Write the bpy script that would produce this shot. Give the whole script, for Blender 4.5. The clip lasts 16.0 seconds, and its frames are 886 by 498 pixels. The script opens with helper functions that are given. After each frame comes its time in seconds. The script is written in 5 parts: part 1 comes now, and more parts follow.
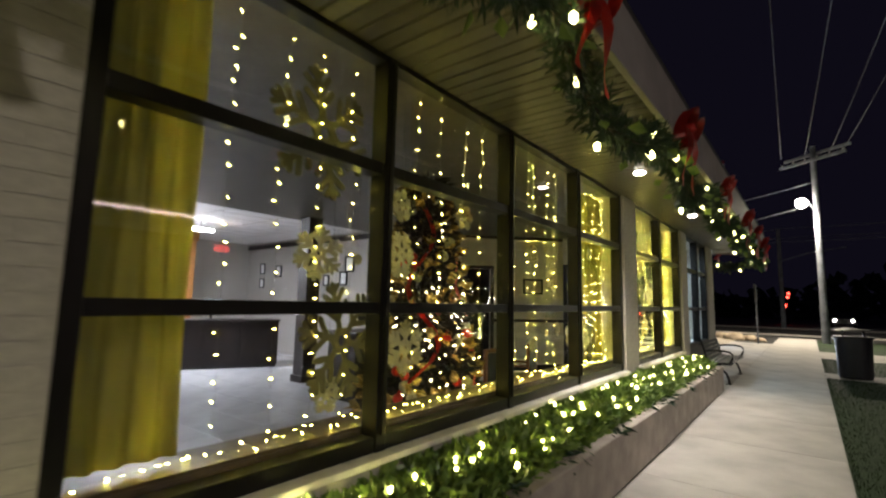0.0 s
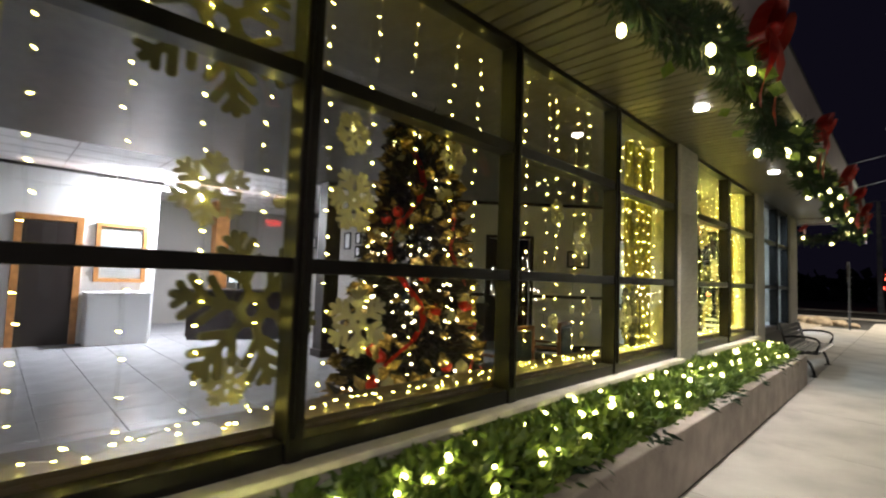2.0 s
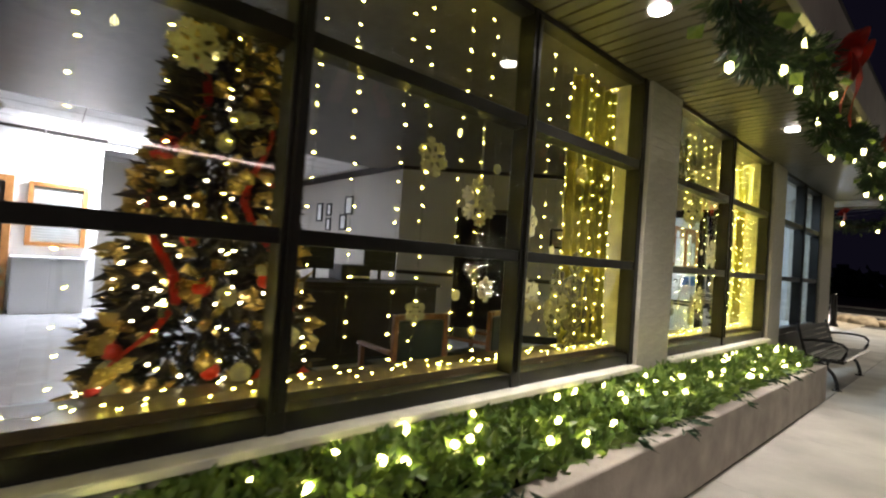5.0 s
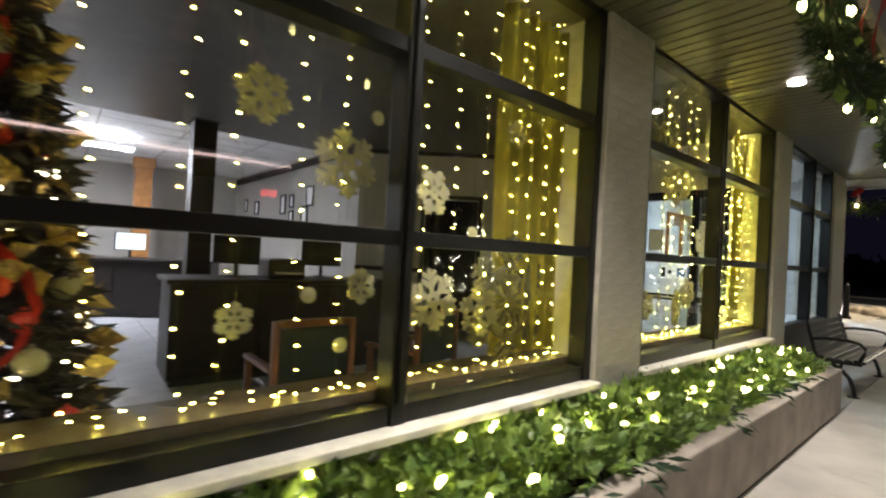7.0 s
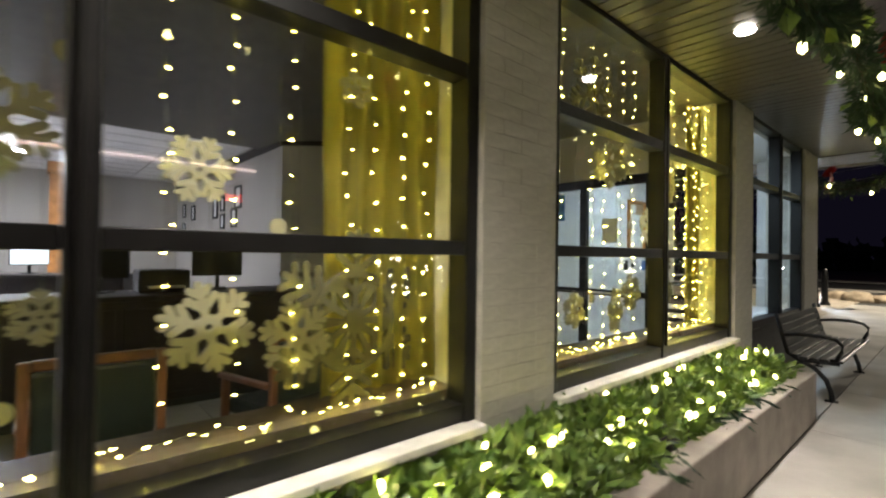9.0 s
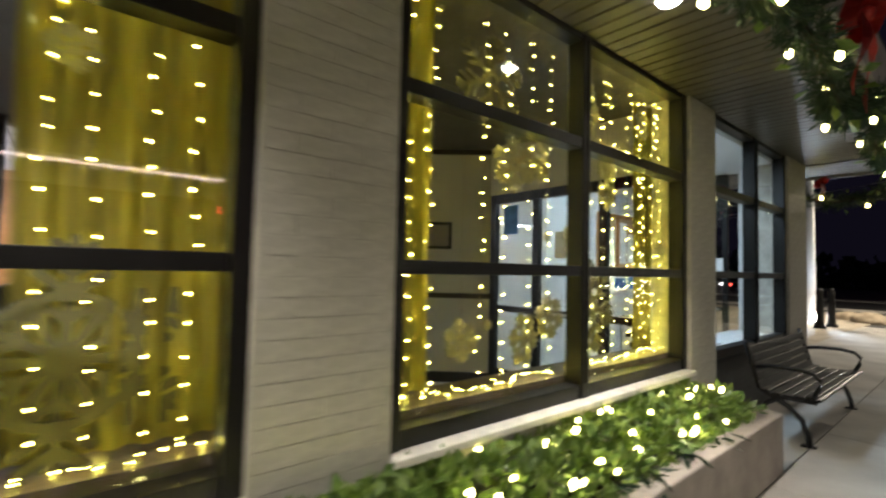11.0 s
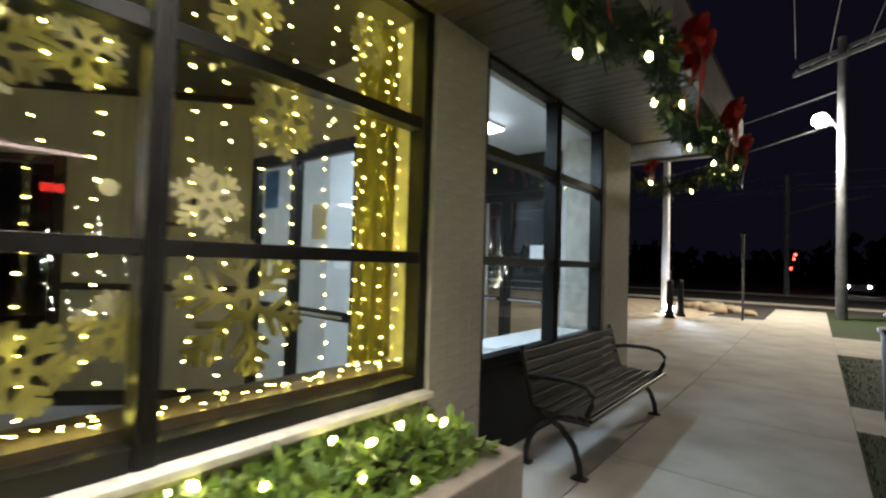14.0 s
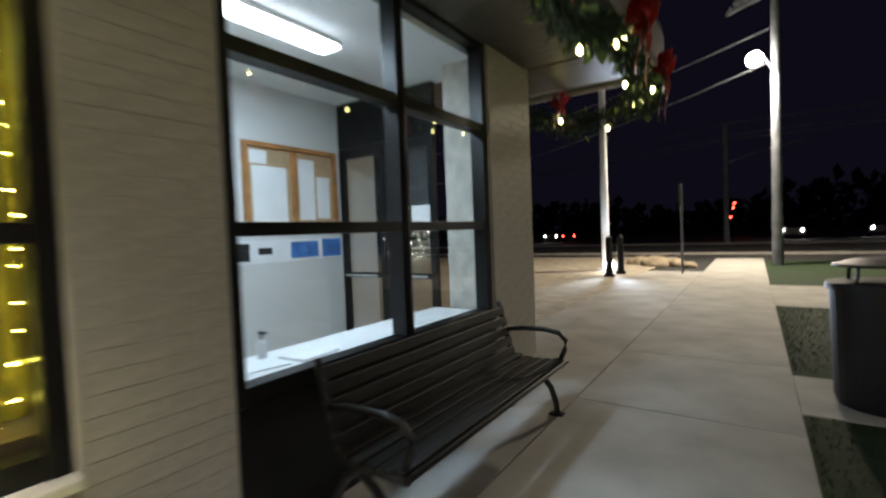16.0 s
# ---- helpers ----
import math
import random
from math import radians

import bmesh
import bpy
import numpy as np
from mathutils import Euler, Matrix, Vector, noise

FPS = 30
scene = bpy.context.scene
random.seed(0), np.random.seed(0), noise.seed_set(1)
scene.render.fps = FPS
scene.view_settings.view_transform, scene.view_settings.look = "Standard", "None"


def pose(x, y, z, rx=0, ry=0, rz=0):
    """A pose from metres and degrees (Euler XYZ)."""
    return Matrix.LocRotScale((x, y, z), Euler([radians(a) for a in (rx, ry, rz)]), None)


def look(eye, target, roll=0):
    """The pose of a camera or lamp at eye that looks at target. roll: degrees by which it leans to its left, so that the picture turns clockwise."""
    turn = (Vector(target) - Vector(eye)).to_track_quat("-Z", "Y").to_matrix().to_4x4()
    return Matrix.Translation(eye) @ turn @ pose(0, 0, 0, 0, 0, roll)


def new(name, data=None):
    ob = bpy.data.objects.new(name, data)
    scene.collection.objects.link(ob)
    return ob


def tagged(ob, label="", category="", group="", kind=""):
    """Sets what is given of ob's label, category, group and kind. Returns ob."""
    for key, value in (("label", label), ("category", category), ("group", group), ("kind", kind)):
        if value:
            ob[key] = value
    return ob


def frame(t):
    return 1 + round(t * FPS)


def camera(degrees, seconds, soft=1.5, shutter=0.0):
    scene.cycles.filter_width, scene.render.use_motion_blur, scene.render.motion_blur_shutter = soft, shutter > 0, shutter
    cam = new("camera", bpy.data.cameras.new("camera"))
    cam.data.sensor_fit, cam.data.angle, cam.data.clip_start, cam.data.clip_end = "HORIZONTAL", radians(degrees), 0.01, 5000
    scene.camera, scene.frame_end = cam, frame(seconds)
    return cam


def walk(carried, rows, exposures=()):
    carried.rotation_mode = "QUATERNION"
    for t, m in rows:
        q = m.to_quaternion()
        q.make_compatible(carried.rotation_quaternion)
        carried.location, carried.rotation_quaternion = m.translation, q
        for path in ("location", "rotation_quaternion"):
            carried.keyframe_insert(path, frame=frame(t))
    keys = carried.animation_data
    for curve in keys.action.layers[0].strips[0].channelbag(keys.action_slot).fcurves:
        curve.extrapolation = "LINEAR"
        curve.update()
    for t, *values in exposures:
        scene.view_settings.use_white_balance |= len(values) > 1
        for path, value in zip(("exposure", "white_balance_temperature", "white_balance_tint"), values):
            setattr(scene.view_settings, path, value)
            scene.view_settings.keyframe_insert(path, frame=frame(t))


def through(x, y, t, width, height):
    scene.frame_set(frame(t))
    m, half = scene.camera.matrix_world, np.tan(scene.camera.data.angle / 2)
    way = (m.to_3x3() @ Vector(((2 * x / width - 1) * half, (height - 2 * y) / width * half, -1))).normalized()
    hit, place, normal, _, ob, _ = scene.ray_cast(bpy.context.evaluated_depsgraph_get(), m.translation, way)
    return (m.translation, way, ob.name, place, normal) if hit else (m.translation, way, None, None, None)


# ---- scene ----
cam = camera(88.0, 16.0, soft=2.2, shutter=1.0)
PATH = [
    (0, (0.06, -0.028, 1.596), (-1.175, 1.528, 1.824), 1.2),
    (0.5, (0.005, 0.217, 1.58), (-1.242, 1.769, 1.762), 1.9),
    (1, (-0.056, 0.437, 1.565), (-1.351, 1.952, 1.734), 2.2),
    (1.5, (-0.074, 0.713, 1.53), (-1.447, 2.159, 1.686), 2.7),
    (2, (-0.111, 1.002, 1.521), (-1.535, 2.401, 1.644), 2.0),
    (2.5, (-0.112, 1.301, 1.507), (-1.56, 2.677, 1.609), 3.2),
    (3, (-0.099, 1.566, 1.508), (-1.57, 2.918, 1.574), 1.5),
    (3.5, (-0.046, 1.881, 1.529), (-1.581, 3.161, 1.6), 3.4),
    (4, (-0.049, 2.13, 1.484), (-1.552, 3.447, 1.558), 2.1),
    (4.2, (-0.011, 2.261, 1.489), (-1.514, 3.581, 1.517), 5.0),
    (6.3, (-0.25, 3.478, 1.511), (-1.782, 4.763, 1.548), 0.8),
    (6.5, (-0.269, 3.592, 1.495), (-1.793, 4.888, 1.495), 0.2),
    (7, (-0.284, 3.89, 1.489), (-1.818, 5.173, 1.509), 3.1),
    (7.5, (-0.287, 4.143, 1.466), (-1.816, 5.432, 1.453), 2.9),
    (8, (-0.354, 4.439, 1.514), (-1.843, 5.774, 1.519), 3.1),
    (8.2, (-0.395, 4.545, 1.483), (-1.864, 5.903, 1.516), 1.0),
    (10.3, (-0.227, 5.675, 1.597), (-1.781, 6.934, 1.596), 1.3),
    (10.5, (-0.195, 5.746, 1.546), (-1.749, 7.004, 1.584), 0.8),
    (11, (-0.227, 6.101, 1.543), (-1.759, 7.384, 1.630), 1.3),
    (11.5, (-0.204, 6.454, 1.526), (-1.639, 7.845, 1.618), 1.8),
    (12, (-0.161, 6.726, 1.547), (-1.526, 8.185, 1.627), 0.8),
    (12.5, (-0.055, 7.044, 1.539), (-1.401, 8.521, 1.617), 1.6),
    (13, (-0.031, 7.405, 1.541), (-1.308, 8.942, 1.627), 1.6),
    (13.5, (-0.04, 7.774, 1.555), (-1.301, 9.324, 1.646), 2.1),
    (14, (-0.007, 8.172, 1.523), (-1.27, 9.722, 1.583), 1.7),
    (14.5, (0.032, 8.54, 1.534), (-1.228, 10.093, 1.551), 2.7),
    (15, (0.019, 8.981, 1.529), (-1.109, 10.632, 1.535), 2.0),
    (15.5, (0.064, 9.293, 1.529), (-1.041, 10.96, 1.522), 0.1),
    (16, (0.015, 9.875, 1.497), (-1.109, 11.528, 1.426), -2.2),
]
walk(cam, [(t, look(eye, target, roll)) for t, eye, target, roll in PATH])

# ---------- world and exposure ----------
world = bpy.data.worlds.new("night")
scene.world = world
world.use_nodes = True
wn = world.node_tree.nodes
wn["Background"].inputs[0].default_value = (0.0125, 0.0105, 0.023, 1)
wn["Background"].inputs[1].default_value = 0.32
scene.view_settings.exposure = 0.0

# ---------- plan, metres ----------
FACE = -1.95      # pillar faces
GLASS = -2.06
SOFFIT = 3.19
CEIL = 3.32
EDGE = -0.85      # overhang edge
W1 = (0.40, 1.99, 3.54, 5.10, 6.655)
W2 = (7.27, 8.845, 10.45)
W3 = (11.045, 12.38, 13.60)
RAIL = (1.55, 2.425)
GB, GT = 0.79, 3.14
CORNER = 14.50
RNG = random.Random(7)


# ---------- materials ----------
def mat(name, color, rough=0.6, metal=0.0, spec=0.5, vary=0.12, scale=6.0, bump=0.0, bscale=60.0, color2=None, coat=0.0):
    m = bpy.data.materials.new(name)
    m.use_nodes = True
    nt = m.node_tree
    n, l = nt.nodes, nt.links
    b = n["Principled BSDF"]
    b.inputs["Roughness"].default_value = rough
    b.inputs["Metallic"].default_value = metal
    b.inputs["Specular IOR Level"].default_value = spec
    b.inputs["Coat Weight"].default_value = coat
    co = n.new("ShaderNodeTexCoord")
    nz = n.new("ShaderNodeTexNoise")
    nz.inputs["Scale"].default_value = scale
    nz.inputs["Detail"].default_value = 6
    l.new(co.outputs["Object"], nz.inputs["Vector"])
    ramp = n.new("ShaderNodeValToRGB")
    c2 = color2 or tuple(c * (1 - vary) for c in color)
    c1 = tuple(min(1, c * (1 + vary * 0.6)) for c in color) if color2 is None else color
    ramp.color_ramp.elements[0].position, ramp.color_ramp.elements[1].position = 0.35, 0.68
    ramp.color_ramp.elements[0].color = (*c2, 1)
    ramp.color_ramp.elements[1].color = (*c1, 1)
    l.new(nz.outputs["Fac"], ramp.inputs["Fac"])
    l.new(ramp.outputs["Color"], b.inputs["Base Color"])
    rr = n.new("ShaderNodeMapRange")
    rr.inputs["To Min"].default_value = max(0.02, rough - 0.12)
    rr.inputs["To Max"].default_value = min(1.0, rough + 0.12)
    n2 = n.new("ShaderNodeTexNoise")
    n2.inputs["Scale"].default_value = scale * 5
    n2.inputs["Detail"].default_value = 4
    l.new(co.outputs["Object"], n2.inputs["Vector"])
    l.new(n2.outputs["Fac"], rr.inputs["Value"])
    l.new(rr.outputs["Result"], b.inputs["Roughness"])
    if bump:
        n3 = n.new("ShaderNodeTexNoise")
        n3.inputs["Scale"].default_value = bscale
        n3.inputs["Detail"].default_value = 5
        l.new(co.outputs["Object"], n3.inputs["Vector"])
        bp = n.new("ShaderNodeBump")
        bp.inputs["Strength"].default_value = bump
        bp.inputs["Distance"].default_value = 0.01
        l.new(n3.outputs["Fac"], bp.inputs["Height"])
        l.new(bp.outputs["Normal"], b.inputs["Normal"])
    return m


def glow(name, color, strength):
    m = bpy.data.materials.new(name)
    m.use_nodes = True
    b = m.node_tree.nodes["Principled BSDF"]
    b.inputs["Base Color"].default_value = (*color, 1)
    b.inputs["Emission Color"].default_value = (*color, 1)
    b.inputs["Emission Strength"].default_value = strength
    return m


def pane_glass(name, tint=(0.96, 0.97, 0.95)):
    m = bpy.data.materials.new(name)
    m.use_nodes = True
    n, l = m.node_tree.nodes, m.node_tree.links
    n.remove(n["Principled BSDF"])
    tr = n.new("ShaderNodeBsdfTransparent")
    tr.inputs["Color"].default_value = (*tint, 1)
    gl = n.new("ShaderNodeBsdfGlossy")
    gl.inputs["Roughness"].default_value = 0.012
    fr = n.new("ShaderNodeFresnel")
    fr.inputs["IOR"].default_value = 1.8
    mx = n.new("ShaderNodeMixShader")
    l.new(fr.outputs[0], mx.inputs[0])
    l.new(tr.outputs[0], mx.inputs[1])
    l.new(gl.outputs[0], mx.inputs[2])
    l.new(mx.outputs[0], n["Material Output"].inputs["Surface"])
    return m


def cloth(name, color, through=0.5):
    m = bpy.data.materials.new(name)
    m.use_nodes = True
    n, l = m.node_tree.nodes, m.node_tree.links
    n.remove(n["Principled BSDF"])
    d = n.new("ShaderNodeBsdfDiffuse")
    t = n.new("ShaderNodeBsdfTranslucent")
    co = n.new("ShaderNodeTexCoord")
    nz = n.new("ShaderNodeTexNoise")
    nz.inputs["Scale"].default_value = 9.0
    l.new(co.outputs["Object"], nz.inputs["Vector"])
    ramp = n.new("ShaderNodeValToRGB")
    ramp.color_ramp.elements[0].color = (*[c * 0.85 for c in color], 1)
    ramp.color_ramp.elements[1].color = (*color, 1)
    l.new(nz.outputs["Fac"], ramp.inputs["Fac"])
    l.new(ramp.outputs[0], d.inputs["Color"])
    l.new(ramp.outputs[0], t.inputs["Color"])
    mx = n.new("ShaderNodeMixShader")
    mx.inputs[0].default_value = through
    l.new(d.outputs[0], mx.inputs[1])
    l.new(t.outputs[0], mx.inputs[2])
    l.new(mx.outputs[0], n["Material Output"].inputs["Surface"])
    return m


M_BRICK = mat("painted_brick", (0.50, 0.475, 0.42), 0.6, vary=0.10, scale=3.0, bump=0.2, bscale=70)
M_MORTAR = mat("painted_mortar", (0.48, 0.455, 0.40), 0.8, vary=0.2, scale=8.0, bump=0.3)
M_FRAME = mat("dark_bronze_aluminium", (0.008, 0.0075, 0.0075), 0.38, metal=0.0, spec=0.3, vary=0.3, scale=5.0)
M_SILL = mat("pale_stone_sill", (0.78, 0.75, 0.68), 0.7, vary=0.18, scale=9, bump=0.3)
M_PLANTER = mat("planter_masonry", (0.40, 0.35, 0.31), 0.85, vary=0.22, scale=4, bump=0.5, bscale=45)
M_SOIL = mat("dark_soil", (0.03, 0.022, 0.015), 0.95, vary=0.4, scale=20, bump=0.8)
M_WALK = mat("pavement_concrete", (0.50, 0.48, 0.44), 0.85, vary=0.2, scale=1.6, bump=0.35, bscale=90)
M_GRAVEL = mat("tan_gravel_paving", (0.46, 0.40, 0.31), 0.9, vary=0.25, scale=3.0, bump=0.6, bscale=40)
M_GRASS = mat("night_grass", (0.020, 0.042, 0.012), 0.9, vary=0.25, scale=5, bump=0.4, bscale=80)
M_ASPHALT = mat("asphalt", (0.05, 0.05, 0.05), 0.8, vary=0.3, scale=4, bump=0.6, bscale=70)
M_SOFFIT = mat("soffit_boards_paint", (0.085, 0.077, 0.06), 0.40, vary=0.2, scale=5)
M_FASCIA = mat("fascia_grey_paint", (0.42, 0.38, 0.36), 0.55, vary=0.12, scale=3)
M_GLASS = pane_glass("window_glass")
M_CEIL = mat("white_ceiling_tile", (0.86, 0.85, 0.85), 0.85, vary=0.06, scale=3, bump=0.3, bscale=90)
M_IWALL = mat("pale_grey_wall_paint", (0.42, 0.40, 0.37), 0.7, vary=0.05, scale=2)
M_WHITE = mat("white_paint", (0.78, 0.78, 0.77), 0.55, vary=0.05, scale=3)
M_TILE = mat("glazed_floor_tile", (0.48, 0.48, 0.50), 0.22, vary=0.12, scale=2.5)
M_GROUT = mat("tile_grout", (0.36, 0.36, 0.37), 0.8)
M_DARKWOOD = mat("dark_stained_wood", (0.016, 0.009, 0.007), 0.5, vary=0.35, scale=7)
M_OAK = mat("orange_oak", (0.42, 0.19, 0.06), 0.45, vary=0.25, scale=9)
M_BLACK = mat("black_satin_metal", (0.012, 0.012, 0.013), 0.38, metal=0.2, vary=0.3, scale=8, bump=0.1)
M_BLACKPLASTIC = mat("black_plastic", (0.02, 0.02, 0.022), 0.5, vary=0.2)
M_TUBE = glow("fluorescent_tube_light", (0.88, 0.91, 1.0), 110.0)
M_TUBE2 = glow("vestibule_tube_light", (0.80, 0.91, 1.0), 18.0)
M_WARM = glow("warm_fairy_bulb", (1.0, 0.84, 0.13), 190.0)
M_WARM2 = glow("big_warm_bulb", (1.0, 0.88, 0.30), 29.0)
M_DOWN = glow("downlight_lens", (1.0, 0.93, 0.82), 60.0)
# Cream cloth; part of the fairy lights' yellow is put into its colour.
M_CURTAIN = cloth("sheer_curtain_lit_yellow", (0.42, 0.375, 0.105), 0.5)


# ---------- mesh helpers ----------
def add_box(bm, lo, hi, bevel=0.0):
    r = bmesh.ops.create_cube(bm, size=1.0)
    vs = r["verts"]
    for v in vs:
        v.co = Vector([lo[i] + (v.co[i] + 0.5) * (hi[i] - lo[i]) for i in range(3)])
    if bevel:
        es = list({e for v in vs for e in v.link_edges})
        bmesh.ops.bevel(bm, geom=es, offset=bevel, segments=2, profile=0.5, affect="EDGES")
    return vs


def add_cyl(bm, a, b, r1, r2=None, seg=12, caps=True):
    a, b = Vector(a), Vector(b)
    d = b - a
    m = Matrix.Translation((a + b) / 2) @ d.to_track_quat("Z", "Y").to_matrix().to_4x4()
    bmesh.ops.create_cone(bm, cap_ends=caps, segments=seg, radius1=r1, radius2=r1 if r2 is None else r2, depth=d.length, matrix=m)


def add_ball(bm, c, r, sub=1, sx=1, sy=1, sz=1):
    m = Matrix.Translation(c) @ Matrix.Diagonal((sx, sy, sz, 1))
    bmesh.ops.create_icosphere(bm, subdivisions=sub, radius=r, matrix=m)


def add_tube(bm, pts, r, seg=6):
    pts = [Vector(p) for p in pts]
    rings = []
    for i, p in enumerate(pts):
        d = (pts[min(i + 1, len(pts) - 1)] - pts[max(i - 1, 0)])
        q = d.to_track_quat("Z", "Y")
        rr = r[i] if isinstance(r, (list, tuple)) else r
        rings.append([bm.verts.new(p + q @ Vector((rr * math.cos(a), rr * math.sin(a), 0))) for a in [2 * math.pi * k / seg for k in range(seg)]])
    for i in range(len(rings) - 1):
        for k in range(seg):
            bm.faces.new((rings[i][k], rings[i][(k + 1) % seg], rings[i + 1][(k + 1) % seg], rings[i + 1][k]))
    bm.faces.new(rings[0][::-1])
    bm.faces.new(rings[-1])


def finish(name, bm, material, smooth=False):
    me = bpy.data.meshes.new(name)
    bmesh.ops.recalc_face_normals(bm, faces=bm.faces[:])
    if smooth:
        for f in bm.faces:
            f.smooth = True
    bm.to_mesh(me)
    bm.free()
    me.materials.append(material)
    return new(name, me)


def part(name, bm, material, parent, label="", smooth=False):
    ob = finish(name, bm, material, smooth)
    ob.parent = parent
    if label:
        ob["label"] = label
    return ob


def box(name, lo, hi, material, bevel=0.0, parent=None, label=""):
    bm = bmesh.new()
    add_box(bm, lo, hi, bevel)
    ob = finish(name, bm, material)
    if parent:
        ob.parent = parent
    if label:
        ob["label"] = label
    return ob


def glazing(name, bm, parent):
    """A pane of one face, its front as drawn; it lets light through."""
    me = bpy.data.meshes.new(name)
    bm.to_mesh(me)
    bm.free()
    me.materials.append(M_GLASS)
    ob = new(name, me)
    ob.parent = parent
    ob.visible_shadow = False
    return ob


def share(name, me, parent, m):
    ob = new(name, me)
    ob.parent = parent
    ob.matrix_basis = m
    return ob


def mesh_of(name, bm, material):
    ob_me = bpy.data.meshes.new(name)
    bmesh.ops.recalc_face_normals(bm, faces=bm.faces[:])
    bm.to_mesh(ob_me)
    bm.free()
    ob_me.materials.append(material)
    return ob_me


def thing(name, label, category, group="", loc=(0, 0, 0)):
    e = new(name)
    e.location = loc
    return tagged(e, label, category, group)


def structure(ob, label, category="structure"):
    return tagged(ob, label, category, kind="structure")


def lamp(name, kind, loc, energy, color, size=0.1, target=None, spot=None, blend=0.6):
    d = bpy.data.lights.new(name, kind)
    d.energy, d.color = energy, color
    if kind == "AREA":
        d.size = size
    else:
        d.shadow_soft_size = size
    if spot:
        d.spot_size, d.spot_blend = radians(spot), blend
    ob = new(name, d)
    ob.matrix_world = look(loc, target or (loc[0], loc[1] + 0.0001, loc[2] - 1))
    return ob


# ---------- ground ----------
structure(box("ground", (-400, -400, -0.6), (400, 400, -0.06), M_ASPHALT), "dark asphalt ground reaching to the horizon", "ground")
structure(box("grass_verge", (0.30, -12, -0.3), (3.2, 19.75, -0.012), M_GRASS), "short dark green grass verge beside the pavement", "grass")
structure(box("grass_verge_far", (0.30, 22.9, -0.3), (4.5, 31.0, -0.012), M_GRASS), "dark grass round the utility pole", "grass")
structure(box("pavement", (-1.30, -12, -0.3), (0.30, 32.0, 0.0), M_WALK), "pale concrete pavement slabs with worn joints", "pavement")
structure(box("apron", (-2.9, 10.3, -0.3), (-1.312, 26, -0.004), M_WALK), "pale concrete apron beside the entrance", "pavement")
structure(box("plaza", (-30, 14.4, -0.3), (-2.91, 33, -0.015), M_GRAVEL), "tan paved plaza round the flagpole", "pavement")
structure(box("bin_pad", (0.305, 14.28, -0.3), (2.6, 15.35, -0.002), M_WALK), "concrete pad under the litter bin", "pavement")
structure(box("cross_walk", (0.305, 19.75, -0.3), (9, 22.9, -0.006), M_WALK), "concrete crossing walk between the grass strips", "pavement")

# ---------- building shell ----------
def pier(name, y0, y1, label):
    return structure(box(name, (-2.45, y0, 0), (FACE - 0.007, y1, SOFFIT), M_MORTAR), label, "pillar")

p0 = pier("wall_south", -6.0, W1[0], "cream painted brick wall of the shop front")
p1 = pier("pillar_1", W1[-1], W2[0], "cream painted brick pillar between the windows")
p2 = pier("pillar_2", W2[-1], W3[0], "cream painted brick pillar beside the entrance lobby")
p3 = pier("pillar_3", W3[-1], CORNER, "cream painted brick pillar at the corner")
structure(box("wall_low_1", (-2.40, W1[0], 0), (-2.0, W1[-1], 0.66), M_MORTAR), "painted wall below the large window", "wall")
structure(box("wall_low_2", (-2.40, W2[0], 0), (-2.0, W2[-1], 0.66), M_MORTAR), "painted wall below the second window", "wall")
structure(box("sill_1", (-2.35, W1[0] - 0.0, 0.66), (-1.90, W1[-1], 0.70), M_SILL, 0.006), "pale stone sill under the large window", "sill")
structure(box("sill_2", (-2.35, W2[0], 0.66), (-1.90, W2[-1], 0.70), M_SILL, 0.006), "pale stone sill under the second window", "sill")
structure(box("lintel", (-2.45, -6, SOFFIT + 0.02), (-2.0, CORNER, 4.2), M_MORTAR), "wall above the windows", "wall")


def window(name, ys, z0, label):
    root = thing(name, label, "window")
    root["kind"] = "structure"
    lo, hi = -2.12, -1.985
    # jambs, mullions
    for i, y in enumerate(ys):
        if i == 0:
            a, b = y + 0.002, y + 0.075
        elif i == len(ys) - 1:
            a, b = y - 0.075, y - 0.002
        else:
            a, b = y - 0.042, y + 0.042
        box("mullion", (lo, a, z0), (hi, b, SOFFIT - 0.004), M_FRAME, 0.006, root)
        if 0 < i < len(ys) - 1:
            box("mullion_cap", (hi, y - 0.014, z0 + 0.1), (hi + 0.016, y + 0.014, SOFFIT - 0.05), M_FRAME, 0.004, root)
    for i in range(len(ys) - 1):
        a = ys[i] + (0.077 if i == 0 else 0.044)
        b = ys[i + 1] - (0.077 if i == len(ys) - 2 else 0.044)
        for nm, za, zb in (("bottom_rail", z0, GB), ("rail", RAIL[0] - 0.035, RAIL[0] + 0.035), ("rail", RAIL[1] - 0.038, RAIL[1] + 0.038), ("top_rail", GT, SOFFIT - 0.004)):
            box(nm, (lo + 0.008, a, za), (hi - 0.012, b, zb), M_FRAME, 0.005, root)
        cuts = [GB, RAIL[0] - 0.035, RAIL[0] + 0.035, RAIL[1] - 0.038, RAIL[1] + 0.038, GT]
        for k in (0, 2, 4):
            bm = bmesh.new()
            vs = [bm.verts.new(p) for p in ((GLASS, a, cuts[k]), (GLASS, b, cuts[k]), (GLASS, b, cuts[k + 1]), (GLASS, a, cuts[k + 1]))]
            bm.faces.new(vs)
            glazing("pane", bm, root)
    return root

win1 = window("window_1", W1, 0.70, "wide dark-framed shop window hung with fairy lights")
win2 = window("window_2", W2, 0.70, "dark-framed shop window edged with yellow fairy lights")
win3 = window("window_3", W3, 0.70, "dark-framed lobby window with a bright room behind")
structure(box("kick_panel", (-2.12, W3[0], 0.0), (-1.99, W3[-1], 0.698), M_FRAME), "black panel below the lobby window", "panel")

